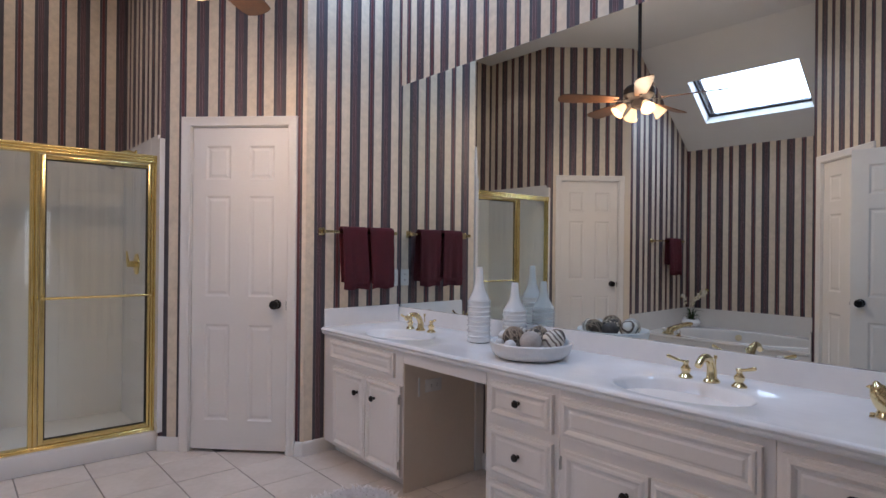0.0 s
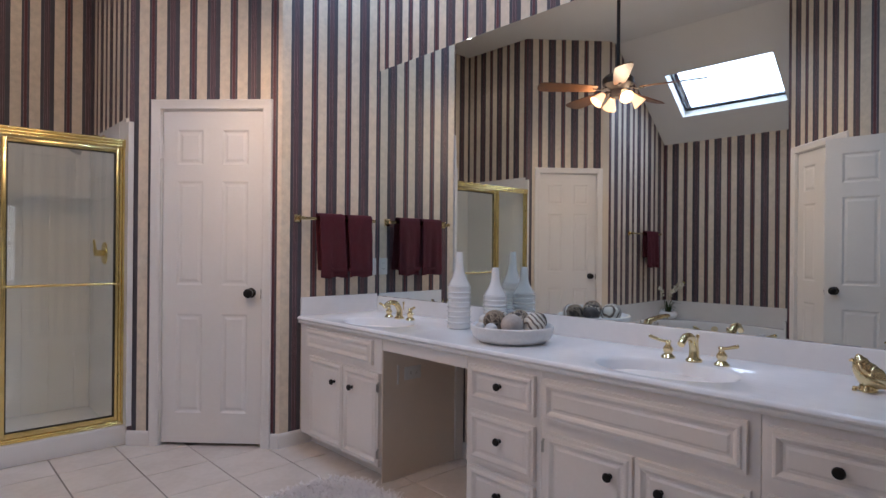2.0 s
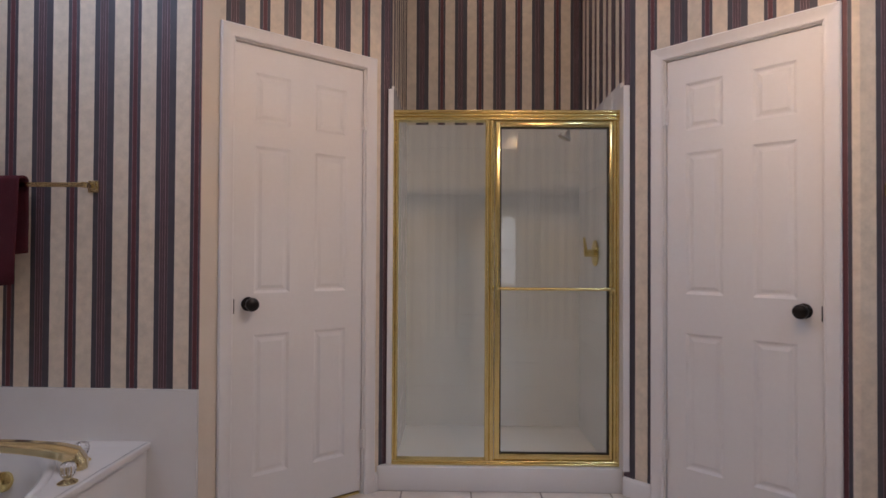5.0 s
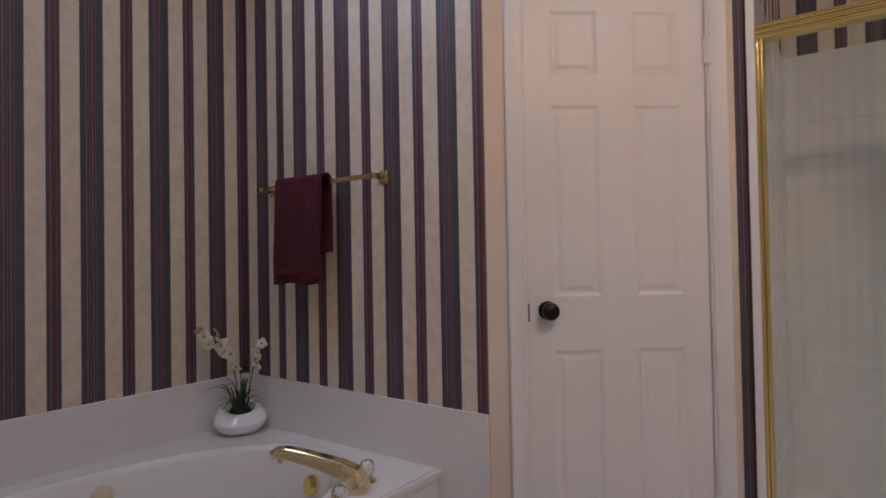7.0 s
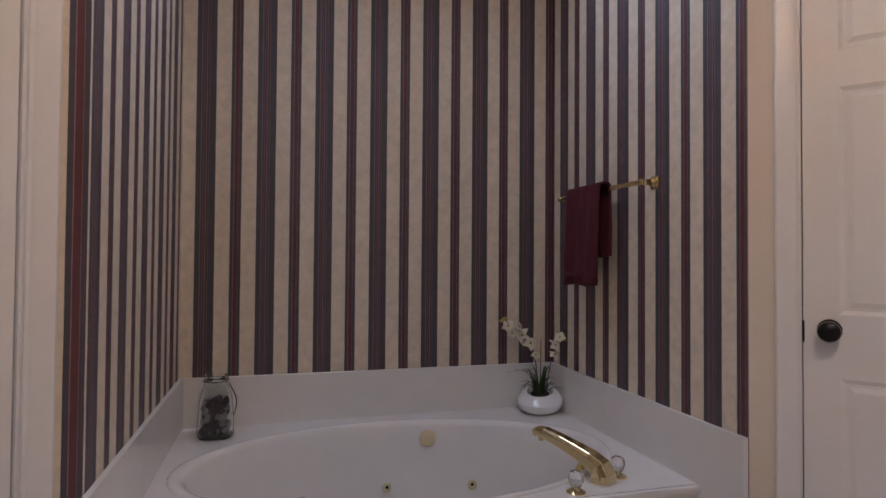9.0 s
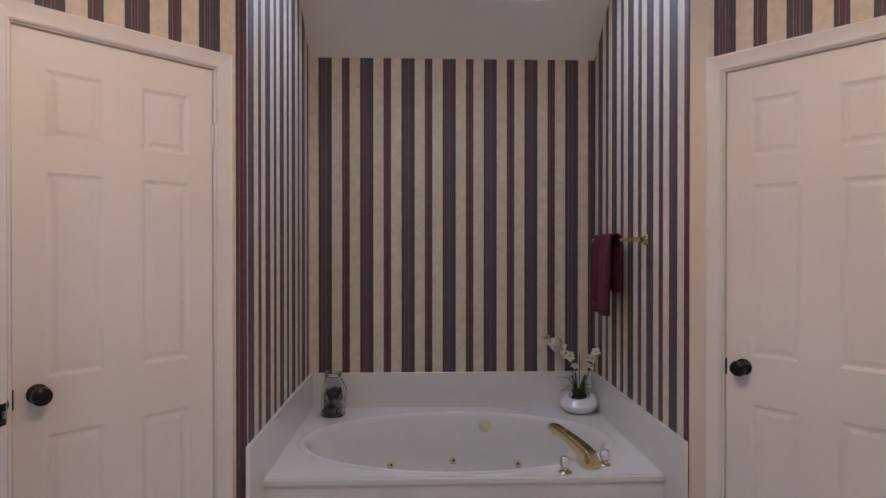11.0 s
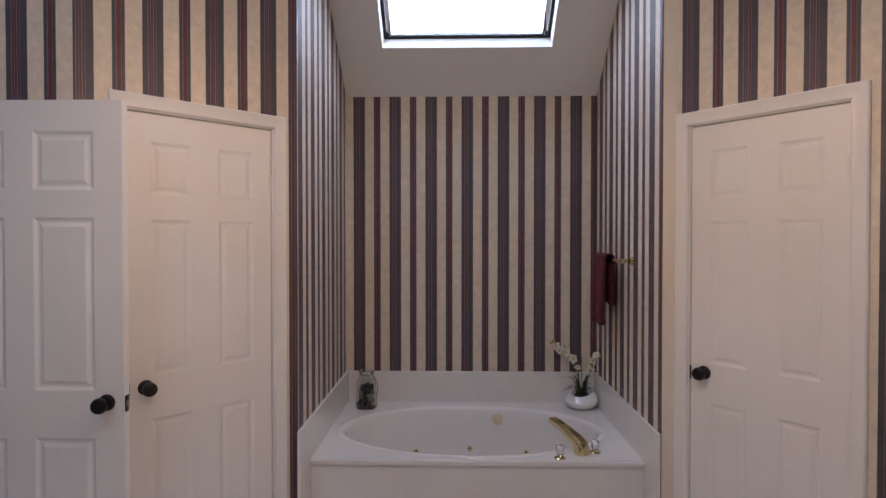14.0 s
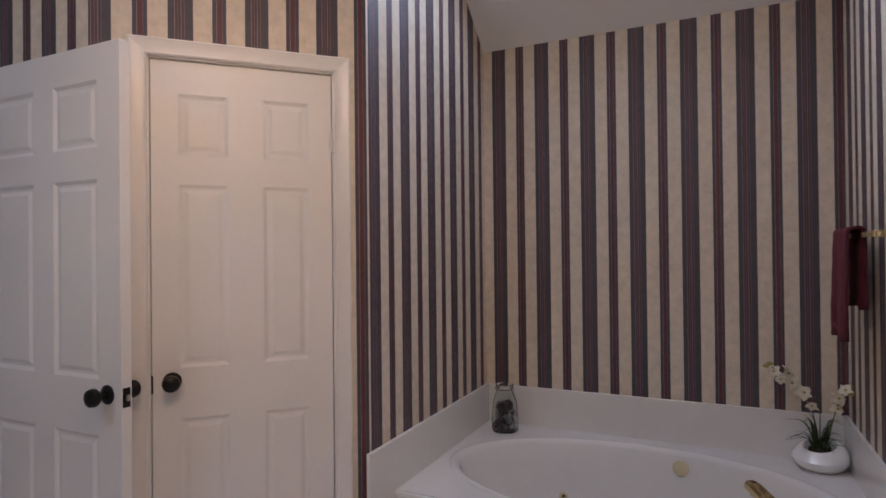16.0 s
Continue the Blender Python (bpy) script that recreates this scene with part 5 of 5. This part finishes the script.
# ---- rug ----
def shag_rug():
    """A white long-pile rug: a base with some thousands of curved tufts."""
    root = thing("shag_rug", pose(1.50, 2.215, 0), "fluffy white shag rug on the tile floor", "rug")
    hx, hy, rad = 0.29, 0.45, 0.20
    outline = []
    for cx, cy, a0 in [(hx - rad, hy - rad, 0), (-hx + rad, hy - rad, 90), (-hx + rad, -hy + rad, 180), (hx - rad, -hy + rad, 270)]:
        outline += [(cx + rad * math.cos(radians(a0 + 15 * k)), cy + rad * math.sin(radians(a0 + 15 * k))) for k in range(7)]
    bm = bmesh.new()
    lo = [bm.verts.new((x, y, 0.001)) for x, y in outline]
    hi = [bm.verts.new((x * 0.99, y * 0.99, 0.018)) for x, y in outline]
    bm.faces.new(hi)
    for i in range(len(lo)):
        j = (i + 1) % len(lo)
        bm.faces.new((lo[i], lo[j], hi[j], hi[i]))
    part("backing", bm, SHAG, root, smooth=False)
    rng = random.Random(11)
    verts, faces = [], []
    while len(faces) < 3 * 9000:
        x, y = rng.uniform(-hx, hx), rng.uniform(-hy, hy)
        dx, dy = max(0, abs(x) - hx + rad), max(0, abs(y) - hy + rad)
        if math.hypot(dx, dy) > rad:
            continue
        a, ln = rng.uniform(0, 6.283), rng.uniform(0.04, 0.068)
        lean = Vector((math.cos(a), math.sin(a), 0)) * rng.uniform(0.3, 0.9)
        side = Vector((-math.sin(a), math.cos(a), 0)) * rng.uniform(0.0022, 0.0036)
        p = Vector((x, y, 0.014))
        n0 = len(verts)
        for t, w in ((0, 1.0), (0.4, 1.2), (0.75, 0.8)):
            c = p + lean * ln * t * t + Vector((0, 0, ln * (t - 0.35 * t * t)))
            verts += [tuple(c - side * w), tuple(c + side * w)]
        verts.append(tuple(p + lean * ln + Vector((0, 0, ln * 0.62))))
        faces += [(n0, n0 + 1, n0 + 3, n0 + 2), (n0 + 2, n0 + 3, n0 + 5, n0 + 4), (n0 + 4, n0 + 5, n0 + 6)]
    me = bpy.data.meshes.new("pile")
    me.from_pydata(verts, [], faces)
    pile = new("shag", me)
    me.materials.append(SHAG)
    pile.parent = root
    tagged(pile, "long white shaggy pile", kind="stuff")


shag_rug()

# ---- tiles, last ----
PITCH, TX, TY = 0.335, 0.017, 0.055


def inside_room(x, y):
    hit = False
    n = len(PLAN)
    for i in range(n):
        (x0, y0), (x1, y1) = PLAN[i], PLAN[(i + 1) % n]
        if (y0 > y) != (y1 > y) and x < (x1 - x0) * (y - y0) / (y1 - y0) + x0:
            hit = not hit
    return hit


def tile_mesh(name, w, h, t, lip):
    bm = box(-w / 2, w / 2, -h / 2, h / 2, -t, 0)
    top = [e for e in bm.edges if all(v.co.z > -1e-6 for v in e.verts)]
    bmesh.ops.bevel(bm, geom=top, offset=lip, segments=1, affect="EDGES")
    me = bpy.data.meshes.new(name)
    bm.to_mesh(me)
    bm.free()
    return me


tile_data = tile_mesh("tile", PITCH - 0.006, PITCH - 0.006, 0.006, 0.0015)
tile_data.materials.append(FLOOR_TILE)
rng = random.Random(2)
for i in range(-8, 9):
    for j in range(-3, 13):
        cx, cy = TX + (i + 0.5) * PITCH, TY + (j + 0.5) * PITCH
        corners = [(cx + a * PITCH * 0.5, cy + b * PITCH * 0.5) for a in (-1, 0, 1) for b in (-1, 0, 1)]
        if cy > 4.13 + PITCH / 2 or not any(inside_room(*c) for c in corners) or cx < -0.96 - PITCH / 2:
            continue
        t = new("tile", tile_data)
        t.parent = floor
        t.matrix_basis = pose(cx, cy, 0.0 + rng.uniform(-0.0004, 0.0004), rng.uniform(-0.08, 0.08), rng.uniform(-0.08, 0.08), rng.choice((0, 90, 180, 270)))

wall_tile = tile_mesh("wall_tile", 0.1524, 0.1524, 0.006, 0.0007)
wall_tile.materials.append(SHOWER_TILE)


def tiled(name, i, s0, cols, z0, rows, label):
    a, d, _ = along(i)
    size = 0.153
    base = part(name, box(-(s0 + cols * size), -s0, -0.007, 0.0, 0.05, z0 + rows * size), WALL_GROUT, smooth=False)
    base.matrix_basis = wall_pose(i, 0)
    tagged(base, label, "tiled wall", kind="structure")
    for c in range(cols):
        for r in range(rows):
            t = new("tile", wall_tile)
            t.parent = base
            t.matrix_basis = pose(-(s0 + (c + 0.5) * size), -0.0125 + rng.uniform(-0.0003, 0.0003), z0 + (r + 0.5) * size, 90, 0, 0) @ pose(0, 0, 0, rng.uniform(-0.35, 0.35), rng.uniform(-0.35, 0.35), 0)


tiled("wall_tile_east", 3, 0.02, 6, 0.0, 13, "white square tiles on the shower wall")
tiled("wall_tile_back", 4, -0.045, 8, 0.0, 13, "white square tiles on the shower's back wall")
tiled("wall_tile_west", 5, -0.048, 6, 0.0, 13, "white square tiles on the shower wall")
